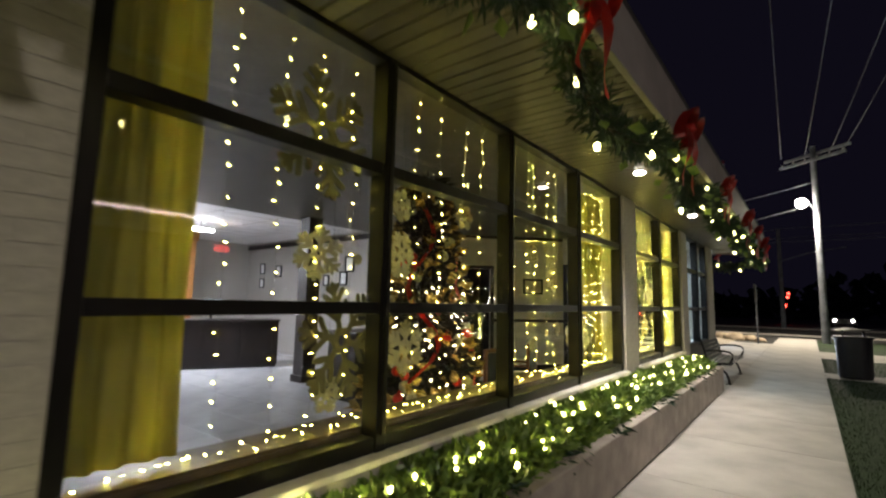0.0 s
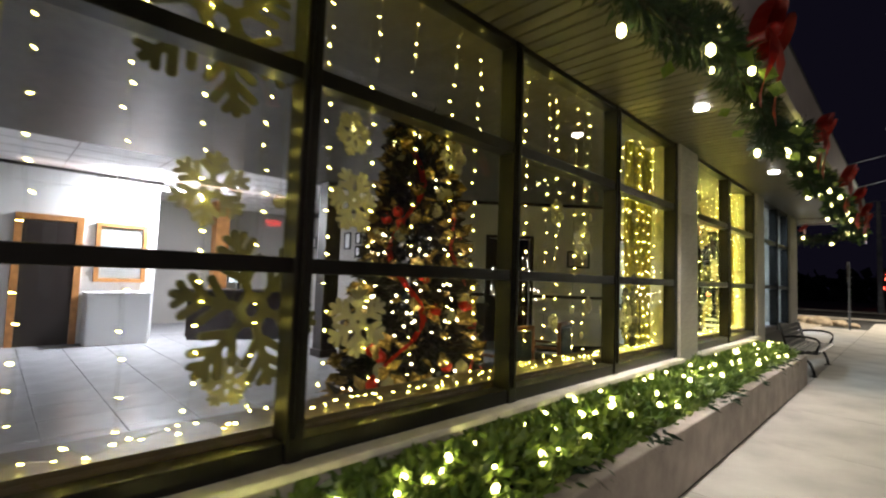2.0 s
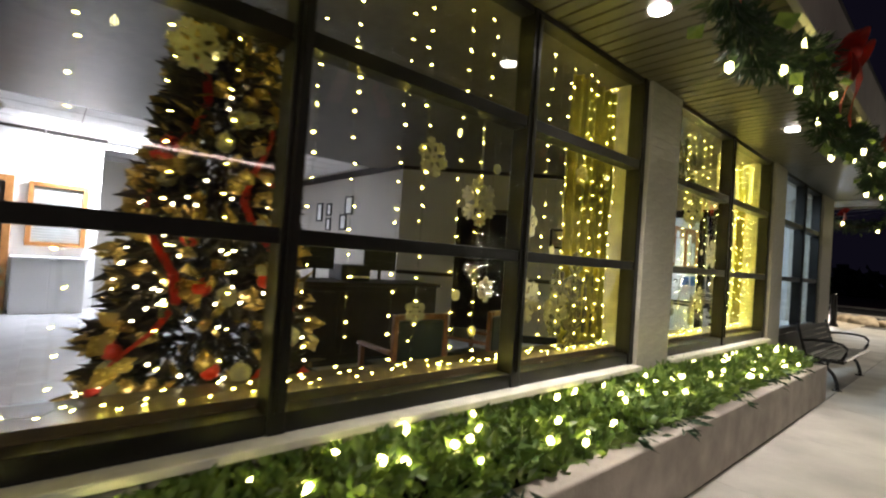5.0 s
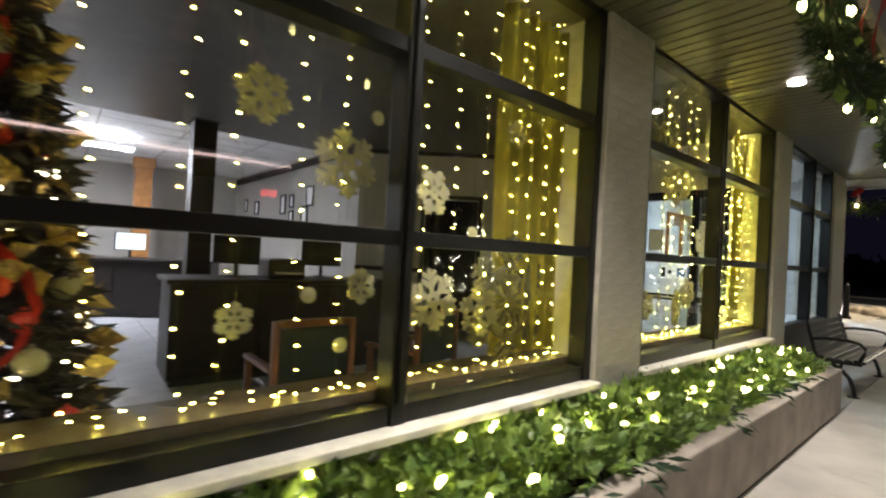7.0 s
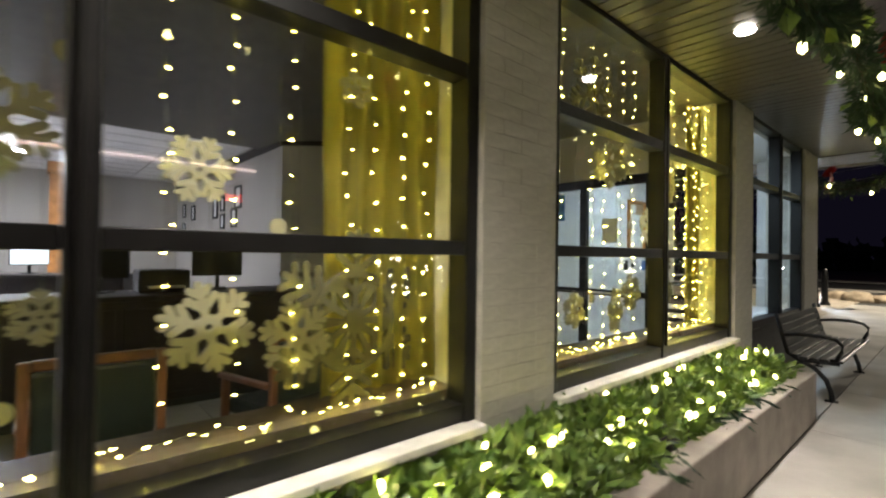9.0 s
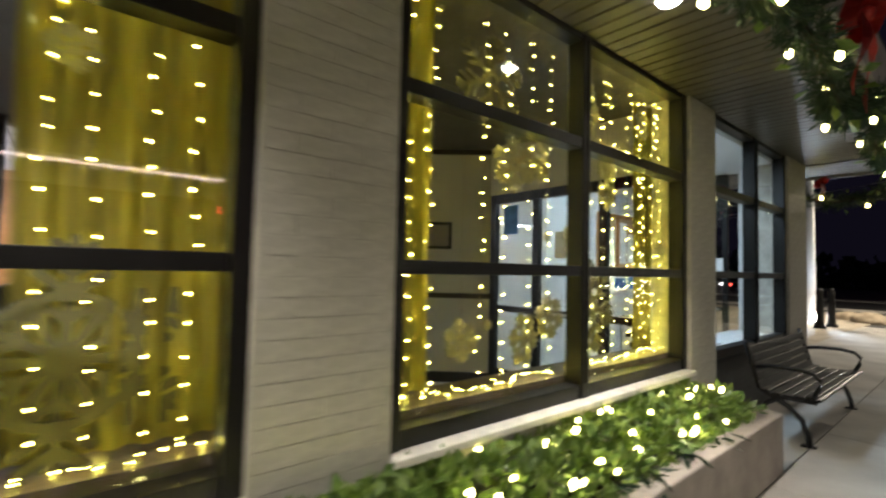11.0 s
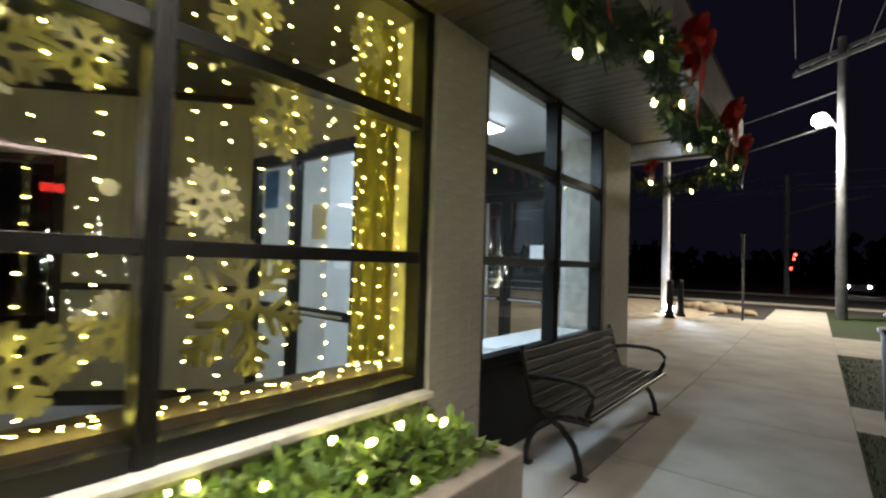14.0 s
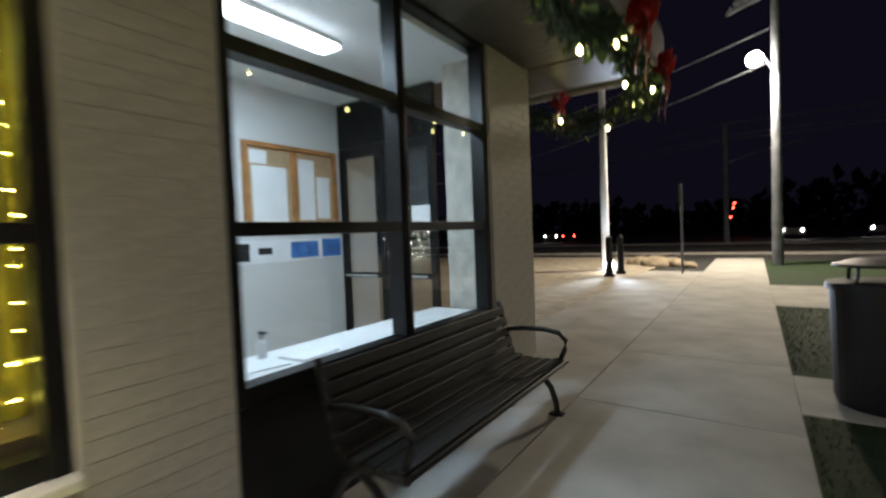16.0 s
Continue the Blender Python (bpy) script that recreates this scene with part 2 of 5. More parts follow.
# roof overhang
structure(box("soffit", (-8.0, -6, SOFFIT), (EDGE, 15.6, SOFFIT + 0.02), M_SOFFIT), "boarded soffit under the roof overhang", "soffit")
structure(box("fascia_front", (EDGE, -6, SOFFIT - 0.04), (EDGE + 0.05, 15.65, SOFFIT + 0.42), M_FASCIA, 0.008), "grey fascia board along the overhang", "fascia")
structure(box("fascia_end", (-8.0, 15.6, SOFFIT - 0.04), (EDGE - 0.002, 15.65, SOFFIT + 0.42), M_FASCIA), "grey fascia board round the corner", "fascia")
structure(box("roof", (-14, -6, SOFFIT + 0.43), (EDGE + 0.04, 15.64, SOFFIT + 0.5), M_ASPHALT), "flat dark roof", "roof")

# interior shell
structure(box("floor", (-14.2, -6, -0.05), (-2.41, CORNER, 0.02), M_GROUT), "floor of pale glazed tiles", "floor")
structure(box("ceiling", (-14.2, -6, CEIL), (-2.12, 10.9, CEIL + 0.08), M_CEIL), "white tiled ceiling of the office", "ceiling")
structure(box("wall_west", (-14.3, -6, 0), (-14.2, CORNER, CEIL), M_IWALL), "pale painted back wall of the office", "wall")
structure(box("wall_south_inner", (-14.2, -6.1, 0), (-2.45, -6.0, CEIL), M_IWALL), "pale painted end wall", "wall")
structure(box("wall_north_outer", (-14.2, CORNER, 0), (-4.3, CORNER + 0.1, SOFFIT), M_MORTAR), "painted outer wall round the corner", "wall")

# ---------- planter ----------
pl = thing("planter", "long low masonry planter under the windows", "planter")
box("front_wall", (-1.44, -6, 0), (-1.30, 10.55, 0.46), M_PLANTER, 0.012, pl)
box("end_wall", (-1.99, 10.41, 0), (-1.442, 10.55, 0.46), M_PLANTER, 0.012, pl)
box("soil", (-1.99, -6, 0.05), (-1.442, 10.4, 0.36), M_SOIL, 0, pl, "dark planting soil")

# ---------- lamps ----------
for y in (5.59, 8.82):
    dl = thing("downlight", "round recessed downlight in the soffit", "lamp", "soffit downlights")
    bm = bmesh.new()
    add_cyl(bm, (-1.43, y, SOFFIT - 0.012), (-1.43, y, SOFFIT - 0.001), 0.085, seg=24)
    part("rim", bm, M_WHITE, dl)
    bm = bmesh.new()
    add_cyl(bm, (-1.43, y, SOFFIT - 0.03), (-1.43, y, SOFFIT - 0.013), 0.06, 0.065, seg=24)
    part("lens", bm, M_DOWN, dl)
    lamp("downlight_beam", "SPOT", (-1.43, y, SOFFIT - 0.04), 430, (1.0, 0.93, 0.84), 0.06, spot=105, blend=1.0)

# ---------- more materials ----------
M_LEAF = mat("glossy_green_leaf", (0.22, 0.31, 0.065), 0.42, vary=0.5, scale=11, color2=(0.075, 0.145, 0.03))
M_NEEDLE = mat("dark_pine_needles", (0.022, 0.055, 0.022), 0.6, vary=0.4, scale=9, color2=(0.008, 0.024, 0.010))
M_TREENEEDLE = mat("flocked_dark_fir", (0.05, 0.035, 0.03), 0.7, scale=8, color2=(0.018, 0.02, 0.016))
M_RED = mat("red_ribbon_cloth", (0.55, 0.03, 0.02), 0.4, vary=0.3, scale=6)
M_GOLD = mat("pale_gold_ornament", (0.62, 0.46, 0.20), 0.25, metal=0.6, vary=0.15)
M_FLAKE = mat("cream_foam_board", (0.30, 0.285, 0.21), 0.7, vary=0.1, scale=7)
M_WIRE = mat("clear_green_wire", (0.10, 0.10, 0.06), 0.5)
M_POLE = mat("weathered_grey_pole", (0.20, 0.22, 0.26), 0.8, vary=0.3, scale=3, bump=0.4)
M_FLAGPOLE = mat("white_flagpole_paint", (0.82, 0.83, 0.85), 0.35, vary=0.05)
M_LAMPHEAD = glow("street_lamp_lens", (1.0, 0.90, 0.72), 160.0)
M_PAPER = mat("white_paper", (0.80, 0.81, 0.82), 0.8, vary=0.06)
M_CORK = mat("tan_cork", (0.48, 0.33, 0.19), 0.9, vary=0.25, scale=40)
M_BLUE = mat("blue_print", (0.06, 0.20, 0.55), 0.5, vary=0.4, scale=8)
M_GREENSEAT = mat("dark_green_vinyl", (0.014, 0.02, 0.016), 0.4, vary=0.2)
M_STONE = mat("tan_boulder", (0.42, 0.34, 0.24), 0.9, vary=0.3, scale=5, bump=0.8, bscale=12)
M_BARK = mat("dark_bark", (0.05, 0.04, 0.03), 0.9, vary=0.4, scale=12, bump=0.8)
M_CHAIRWOOD = mat("brown_chair_wood", (0.17, 0.075, 0.035), 0.4, vary=0.3, scale=9)
M_SILLWOOD = mat("worn_brown_sill", (0.07, 0.05, 0.03), 0.45, vary=0.3, scale=6)
M_CHIP = glow("cool_fairy_bulb", (1.0, 0.95, 0.74), 90.0)
M_TREEBULB = glow("tree_fairy_bulb", (1.0, 0.84, 0.45), 28.0)
# Darker copy of the cream board: large flakes' backlit shade put into colour.
M_FLAKESHADE = mat("backlit_foam_board", (0.10, 0.096, 0.055), 0.75, vary=0.12, scale=7)
M_CANOPY = glow("canopy_light_strip", (1.0, 0.74, 0.68), 9.0)
M_REDSIGN = glow("red_sign_light", (1.0, 0.05, 0.04), 9.0)
M_REDDOT = glow("distant_red_signal", (1.0, 0.06, 0.04), 12.0)
M_HEAD = glow("distant_headlight", (1.0, 0.95, 0.88), 40.0)
M_BIN = mat("dark_navy_bin_plastic", (0.006, 0.007, 0.014), 0.5, vary=0.25, scale=8, bump=0.2)
M_BENCHWOOD = mat("dark_brown_bench_slat", (0.006, 0.0055, 0.0055), 0.48, vary=0.35, scale=10, bump=0.15)
M_BLIND = mat("grey_blind_slat", (0.45, 0.47, 0.46), 0.5)
M_VWALL = mat("white_lobby_wall", (0.66, 0.66, 0.65), 0.7, vary=0.05, scale=2)
M_ICEPIPE = mat("grey_trim", (0.25, 0.22, 0.2), 0.6)

# ---------- larger lights of the place, and one added street fill ---
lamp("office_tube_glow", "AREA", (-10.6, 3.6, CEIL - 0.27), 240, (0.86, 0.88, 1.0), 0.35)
lamp("lobby_tube_glow", "AREA", (-2.88, 11.95, 3.02), 46, (0.56, 0.78, 1.0), 0.5)
lamp("street_and_fill_beam", "SPOT", (0.06, 28.4, 6.5), 3800, (1.0, 0.87, 0.68), 0.25, spot=165, blend=0.5)
lamp("flagpole_spot_beam", "SPOT", (-3.95, 25.2, 0.3), 1100, (0.70, 0.82, 1.0), 0.1, target=(-4.18, 26, 6), spot=70, blend=0.8)
# Unseen fill with no lamp of its own, added to brighten pavement and front.
lamp("street_and_fill_beam", "SPOT", (14.0, -8.0, 9.0), 4300, (1.0, 0.90, 0.78), 0.25, spot=165, blend=0.5)

lamp("flood_beam", "SPOT", (-3.8, 25.0, 0.42), 1300, (0.68, 0.82, 1.0), 0.12, target=(-1.6, 15.0, 3.0), spot=75, blend=0.9)

# ---------- strings of small lights ----------
def bulb_mesh(name, r, material):
    bm = bmesh.new()
    bmesh.ops.create_icosphere(bm, subdivisions=1, radius=r, matrix=Matrix.Diagonal((1, 1, 1.5, 1)))
    return mesh_of(name, bm, material)


FAIRY = bulb_mesh("fairy_bulb", 1.0, M_WARM)


def light_string(pts, r, material, label, group, name="fairy_light_string", wire=0.0010):
    """One string: its wire and its bulbs."""
    th = thing(name, label, "string lights", group)
    bm = bmesh.new()
    add_tube(bm, pts, wire, 4)
    part("wire", bm, M_WIRE, th)
    for p in pts[1:]:
        q = Vector(p) + Vector((RNG.uniform(-0.012, 0.012), RNG.uniform(-0.016, 0.016), RNG.uniform(-0.01, 0.01)))
        turn = Euler((RNG.uniform(-1, 1), RNG.uniform(-1, 1), 0)).to_matrix().to_4x4()
        share("bulb", FAIRY, th, Matrix.Translation(q) @ turn @ Matrix.Scale(r * RNG.uniform(0.75, 1.25), 4))
    return th


def drop_string(y, x=-2.2, z0=3.1, z1=0.86, step=0.115, r=0.0032):
    pts = [(-2.118, y, 3.16)]
    z = z0 - RNG.uniform(0, 0.05)
    ph = RNG.uniform(0, 6)
    while z > z1:
        pts.append((x + 0.01 * math.sin(z * 5 + ph), y + 0.018 * math.sin(z * 3.1 + ph) + RNG.uniform(-0.008, 0.008), z))
        z -= step * RNG.uniform(0.75, 1.3)
    return light_string(pts, r, M_WARM, "thin hanging string of tiny warm lights", "window light strings")


for a, b, n in ((0.99, 1.17, 1), (1.25, 1.95, 3), (2.1, 3.48, 5), (3.62, 5.02, 6), (5.18, 5.9, 3), (5.96, 6.56, 4)):
    for k in range(n):
        drop_string(a + (b - a) * (k + 0.5) / n + RNG.uniform(-0.04, 0.04))
for a, b, n in ((7.37, 7.8, 2), (7.95, 8.78, 4), (8.95, 9.85, 5), (9.9, 10.38, 4)):
    for k in range(n):
        drop_string(a + (b - a) * (k + 0.5) / n + RNG.uniform(-0.04, 0.04), step=0.10)


for y in (0.86, 0.92, 6.06, 6.28, 6.52, 7.67, 7.73, 10.22, 10.36):
    drop_string(y, x=-2.37, step=0.14, r=0.0044)


def sill_string(y0, y1, n):
    pts = []
    for i in range(n):
        u = (i + 0.5) / n
        pts.append((-2.2 + RNG.uniform(-0.04, 0.05), y0 + (y1 - y0) * u + RNG.uniform(-0.05, 0.05), 0.845 + abs(RNG.gauss(0, 0.018))))
    return light_string(pts, 0.0029, M_WARM, "tangled warm light string lying along the inner sill", "sill light strings", "sill_light_string")


sill_string(0.5, 2.0, 30)
sill_string(2.0, 4.2, 34)
sill_string(4.2, 6.58, 48)
sill_string(7.36, 8.8, 36)
sill_string(8.9, 10.38, 34)
structure(box("inner_sill_1", (-2.42, W1[0], 0.72), (-2.125, W1[-1], 0.832), M_SILLWOOD), "timber inner sill under the large window", "sill")
structure(box("inner_sill_2", (-2.42, W2[0], 0.72), (-2.125, W2[-1], 0.832), M_SILLWOOD), "timber inner sill under the second window", "sill")


# ---------- curtains ----------
def curtain(y0, y1, label, folds=5, x=-2.30, z0=0.86, z1=3.12):
    bm = bmesh.new()
    n, m = folds * 10, 14
    ph = RNG.uniform(0, 6)
    grid = []
    for j in range(m + 1):
        v = j / m
        row = []
        for i in range(n + 1):
            u = i / n
            dx = 0.035 * math.sin(u * folds * 2 * math.pi + ph + 0.5 * math.sin(v * 3)) * (0.6 + 0.4 * v)
            row.append(bm.verts.new((x + dx, y0 + (y1 - y0) * u + 0.01 * math.sin(v * 7 + u * 9), z0 + (z1 - z0) * v)))
        grid.append(row)
    for j in range(m):
        for i in range(n):
            bm.faces.new((grid[j][i], grid[j][i + 1], grid[j + 1][i + 1], grid[j + 1][i]))
    bmesh.ops.solidify(bm, geom=bm.faces[:], thickness=0.003)
    return tagged(finish("curtain", bm, M_CURTAIN, True), label, "curtain", "window curtains")


curtain(0.415, 0.96, "sheer cream curtain with fairy-light yellow put into its colour")
curtain(5.97, 6.64, "sheer curtain tinted and lit yellow beside the pillar", 6)
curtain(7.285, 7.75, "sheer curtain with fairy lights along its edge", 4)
curtain(10.08, 10.435, "narrow sheer curtain tinted and lit bright yellow", 3)


# ---------- hanging paper snowflakes ----------
def snowflake(y, z, r, style, x=-2.27):
    """A cut-out flake of round-ended bars: 0 lobed arms, 1 arrow arms, 2 a rosette with petals."""
    bm = bmesh.new()
    count = [0]

    def outline(pts):
        t = 0.0028 + 0.00012 * count[0]
        count[0] += 1
        front = [bm.verts.new((t, p[0], p[1])) for p in pts]
        back = [bm.verts.new((-t, p[0], p[1])) for p in pts]
        bm.faces.new(front)
        bm.faces.new(back[::-1])
        for i in range(len(pts)):
            k = (i + 1) % len(pts)
            bm.faces.new((front[i], back[i], back[k], front[k]))

    def bar(a, b, w, w2=None):
        w2 = w2 or w
        d = math.atan2(b[1] - a[1], b[0] - a[0])
        pts = [(b[0] + w2 / 2 * math.cos(d + q), b[1] + w2 / 2 * math.sin(d + q)) for q in [-math.pi / 2 + k * math.pi / 5 for k in range(6)]]
        pts += [(a[0] + w / 2 * math.cos(d + q), a[1] + w / 2 * math.sin(d + q)) for q in [math.pi / 2 + k * math.pi / 3 for k in range(4)]]
        outline(pts)

    def ring(r0, r1, n=12):
        for k in range(n):
            q = 2 * math.pi * k / n
            p = 2 * math.pi * (k + 1) / n
            outline([(r0 * math.cos(q), r0 * math.sin(q)), (r1 * math.cos(q), r1 * math.sin(q)), (r1 * math.cos(p), r1 * math.sin(p)), (r0 * math.cos(p), r0 * math.sin(p))])

    twist = RNG.uniform(0, 1.0)
    for k in range(6):
        a = k * math.pi / 3 + twist
        c, q = math.cos(a), math.sin(a)
        if style == 0:
            bar((c * r * 0.16, q * r * 0.16), (c * r * 0.93, q * r * 0.93), r * 0.17, r * 0.15)
            sides = ((0.40, 0.36, 0.17), (0.66, 0.27, 0.15))
            lean = 0.85
        elif style == 1:
            bar((c * r * 0.14, q * r * 0.14), (c * r * 0.95, q * r * 0.95), r * 0.11, r * 0.10)
            sides = ((0.36, 0.34, 0.10), (0.60, 0.30, 0.10), (0.80, 0.16, 0.09))
            lean = 0.80
        else:
            bar((c * r * 0.10, q * r * 0.10), (c * r * 0.96, q * r * 0.96), r * 0.075)
            h = a + math.pi / 6
            bar((math.cos(h) * r * 0.10, math.sin(h) * r * 0.10), (math.cos(h) * r * 0.46, math.sin(h) * r * 0.46), r * 0.05, r * 0.13)
            for sg in (-1, 1):
                bar((c * r * 0.30, q * r * 0.30), (math.cos(a + sg * 0.42) * r * 0.52, math.sin(a + sg * 0.42) * r * 0.52), r * 0.07)
            sides = ((0.52, 0.28, 0.085), (0.68, 0.24, 0.08), (0.83, 0.15, 0.075))
            lean = 0.95
        for f, l, w in sides:
            for sg in (-1, 1):
                d = a + sg * lean
                bar((c * r * f, q * r * f), (c * r * f + math.cos(d) * r * l, q * r * f + math.sin(d) * r * l), r * w)
    if style == 0:
        ring(r * 0.07, r * 0.27)
    elif style == 1:
        ring(r * 0.10, r * 0.24, 6)
    else:
        ring(0.001, r * 0.14)
        ring(r * 0.47, r * 0.55, 18)
    ob = finish("hanging_snowflake", bm, M_FLAKESHADE if style else M_FLAKE)
    ob.matrix_basis = Matrix.Translation((x, y, z)) @ Euler((0, 0, RNG.uniform(-0.22, 0.22))).to_matrix().to_4x4()
    tagged(ob, ("large" if r > 0.24 else "small") + (" shade-darkened" if style else " cream") + " cut-out snowflake hanging behind the glass", "snowflake", "window snowflakes")
    bm = bmesh.new()
    add_cyl(bm, (0, 0, r * 0.9), (0, 0, max(r + 0.02, SOFFIT - 0.03 - z)), 0.0012, seg=4)
    part("thread", bm, M_WIRE, ob)
    return ob


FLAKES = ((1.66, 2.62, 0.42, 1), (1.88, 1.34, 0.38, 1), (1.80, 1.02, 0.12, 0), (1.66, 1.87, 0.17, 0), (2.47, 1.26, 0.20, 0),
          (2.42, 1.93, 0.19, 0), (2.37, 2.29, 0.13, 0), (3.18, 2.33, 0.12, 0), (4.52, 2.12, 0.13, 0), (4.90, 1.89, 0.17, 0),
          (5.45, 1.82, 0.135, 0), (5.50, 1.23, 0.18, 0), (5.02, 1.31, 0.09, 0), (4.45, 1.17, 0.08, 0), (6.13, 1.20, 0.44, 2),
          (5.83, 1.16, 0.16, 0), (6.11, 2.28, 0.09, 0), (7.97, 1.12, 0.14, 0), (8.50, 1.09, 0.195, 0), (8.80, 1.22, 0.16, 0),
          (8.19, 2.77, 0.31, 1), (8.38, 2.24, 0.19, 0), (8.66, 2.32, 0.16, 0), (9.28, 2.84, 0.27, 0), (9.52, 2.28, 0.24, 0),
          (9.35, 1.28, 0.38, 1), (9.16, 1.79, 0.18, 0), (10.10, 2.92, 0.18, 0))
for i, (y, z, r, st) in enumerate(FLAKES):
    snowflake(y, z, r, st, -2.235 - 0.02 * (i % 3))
for y, z in ((1.98, 1.86), (2.2, 2.5), (5.75, 1.62), (4.93, 1.03), (4.76, 1.27), (5.07, 2.14), (8.17, 1.20), (8.75, 1.79), (5.3, 2.5)):
    bm = bmesh.new()
    add_cyl(bm, (-2.252, y, z), (-2.246, y, z), 0.036, seg=20)
    dot = tagged(finish("hanging_paper_dot", bm, M_FLAKE), "small round cream paper dot on a thread", "ornament", "paper dots")
    bm = bmesh.new()
    add_cyl(bm, (-2.249, y, z + 0.036), (-2.249, y, 3.12), 0.0012, seg=4)
    part("thread", bm, M_WIRE, dot)


# ---------- greenery ----------
def leaf_cloud(name, points, size, material, label, category, kind="stuff", narrow=0.34, droop=0.0, parent=None):
    """Many small folded leaves, one joined mesh."""
    verts, faces = [], []
    for p, d in points:
        d = d.normalized()
        s = d.cross(Vector((RNG.uniform(-1, 1), RNG.uniform(-1, 1), RNG.uniform(-1, 1)))).normalized()
        up = d.cross(s)
        l = size * RNG.uniform(0.6, 1.25)
        w = l * narrow
        i = len(verts)
        verts += [p, p + d * l * 0.5 + s * w + up * w * 0.3, p + d * l + up * (-droop * l), p + d * l * 0.5 - s * w + up * w * 0.3, p + d * l * 0.5]
        faces += [(i, i + 1, i + 4), (i + 1, i + 2, i + 4), (i + 2, i + 3, i + 4), (i + 3, i, i + 4)]
    me = bpy.data.meshes.new(name)
    me.from_pydata([tuple(v) for v in verts], [], faces)
    me.materials.append(material)
    ob = new(name, me)
    if parent:
        ob.parent = parent
        return ob
    return tagged(ob, label, category, kind=kind)


def rdir(zmin=-1.0):
    while True:
        v = Vector((RNG.uniform(-1, 1), RNG.uniform(-1, 1), RNG.uniform(zmin, 1)))
        if 0.05 < v.length < 1:
            return v.normalized()


def mound(y, u):
    n = noise.noise(Vector((y * 1.7, u * 3.0, 3.3)))
    return 0.575 - 0.09 * u + 0.06 * math.sin(math.pi * u) + 0.09 * n


pts = []
for i in range(15000):
    y = RNG.uniform(-1.0, 10.38) if i % 3 else RNG.uniform(0.8, 7.5)
    u = RNG.random()
    x = -1.97 + 0.55 * u
    z = mound(y, u) - RNG.random() ** 2 * 0.10
    d = rdir(-0.1)
    d.x += 0.5 * (u - 0.4)
    pts.append((Vector((x, y, z)), d))
leaf_cloud("planter_greenery", pts, 0.095, M_LEAF, "dense green artificial foliage filling the planter", "foliage", narrow=0.26)
pts = []
for i in range(700):
    y = RNG.uniform(-1.0, 10.35)
    if noise.noise(Vector((y * 2.2, 0.0, 9.0))) < 0.05:
        continue
    pts.append((Vector((-1.44 + RNG.uniform(-0.03, 0.12), y, 0.47 + RNG.uniform(-0.03, 0.05))), Vector((RNG.uniform(0.3, 1), RNG.uniform(-1, 1), RNG.uniform(-0.7, 0.2)))))
leaf_cloud("planter_trailing_sprigs", pts, 0.12, M_NEEDLE, "dark needle sprigs hanging over the planter edge", "foliage", narrow=0.12)

BIG = bulb_mesh("warm_bulb", 0.019, M_WARM2)
SMALLBIG = bulb_mesh("warm_bulb_small", 0.013, M_WARM2)
for seg in range(6):
    th = thing("planter_light_string", "string of warm faceted bulbs lying in the planter greenery", "string lights", "planter light strings")
    y0, y1 = -0.6 + seg * 1.82, -0.6 + (seg + 1) * 1.82
    pts = []
    for k in range(17):
        y = y0 + (y1 - y0) * (k + RNG.random()) / 17
        u = RNG.uniform(0.1, 0.95)
        p = (-1.97 + 0.55 * u, y, mound(y, u) + 0.035)
        pts.append(p)
        share("bulb", BIG if k % 3 else SMALLBIG, th, Matrix.Translation(p) @ Euler((RNG.uniform(-1, 1), RNG.uniform(-1, 1), 0)).to_matrix().to_4x4())
    bm = bmesh.new()
    add_tube(bm, [(p[0], p[1], p[2] - 0.025) for p in pts], 0.003, 5)
    part("cable", bm, M_WIRE, th, "thin green cable")


# ---------- garland under the overhang ----------
def garland_line():
    pts = []
    y = -3.0
    while y < 15.4:
        s = (y + 0.5) % 2.4 / 2.4
        pts.append(Vector((EDGE - 0.05 + 0.03 * math.sin(y * 4), y, SOFFIT - 0.09 - 0.33 * math.sin(math.pi * s) ** 1.3)))
        y += 0.12
    x = EDGE - 0.05
    while x > -2.7:
        s = (EDGE - x) / 1.75
        pts.append(Vector((x, 15.52 + 0.02 * math.sin(x * 9), SOFFIT - 0.10 - 0.34 * math.sin(math.pi * min(1, s)))))
        x -= 0.12
    return pts


GL = garland_line()
g = thing("roof_garland", "thick dark pine garland swagged along the roof edge", "garland")
bm = bmesh.new()
add_tube(bm, GL, 0.02, 6)
part("stem", bm, M_BARK, g)
pts = []
for i in range(24000):
    k = RNG.randrange(len(GL) - 1)
    p = GL[k].lerp(GL[k + 1], RNG.random())
    d = rdir()
    fat = 0.11 + 0.06 * noise.noise(p * 2.3)
    pts.append((p + d * RNG.random() ** 0.6 * fat, (d + rdir() * 0.7)))
nd = leaf_cloud("needles", pts, 0.10, M_NEEDLE, "", "", narrow=0.075, parent=g)
nd["kind"] = "stuff"
pts = []
for i in range(170):
    k = RNG.randrange(len(GL) - 1)
    p = GL[k].lerp(GL[k + 1], RNG.random())
    d = rdir()
    pts.append((p + d * 0.15, d))
lf = leaf_cloud("leaves", pts, 0.11, M_LEAF, "", "", narrow=0.4, parent=g)
lf["kind"] = "stuff"
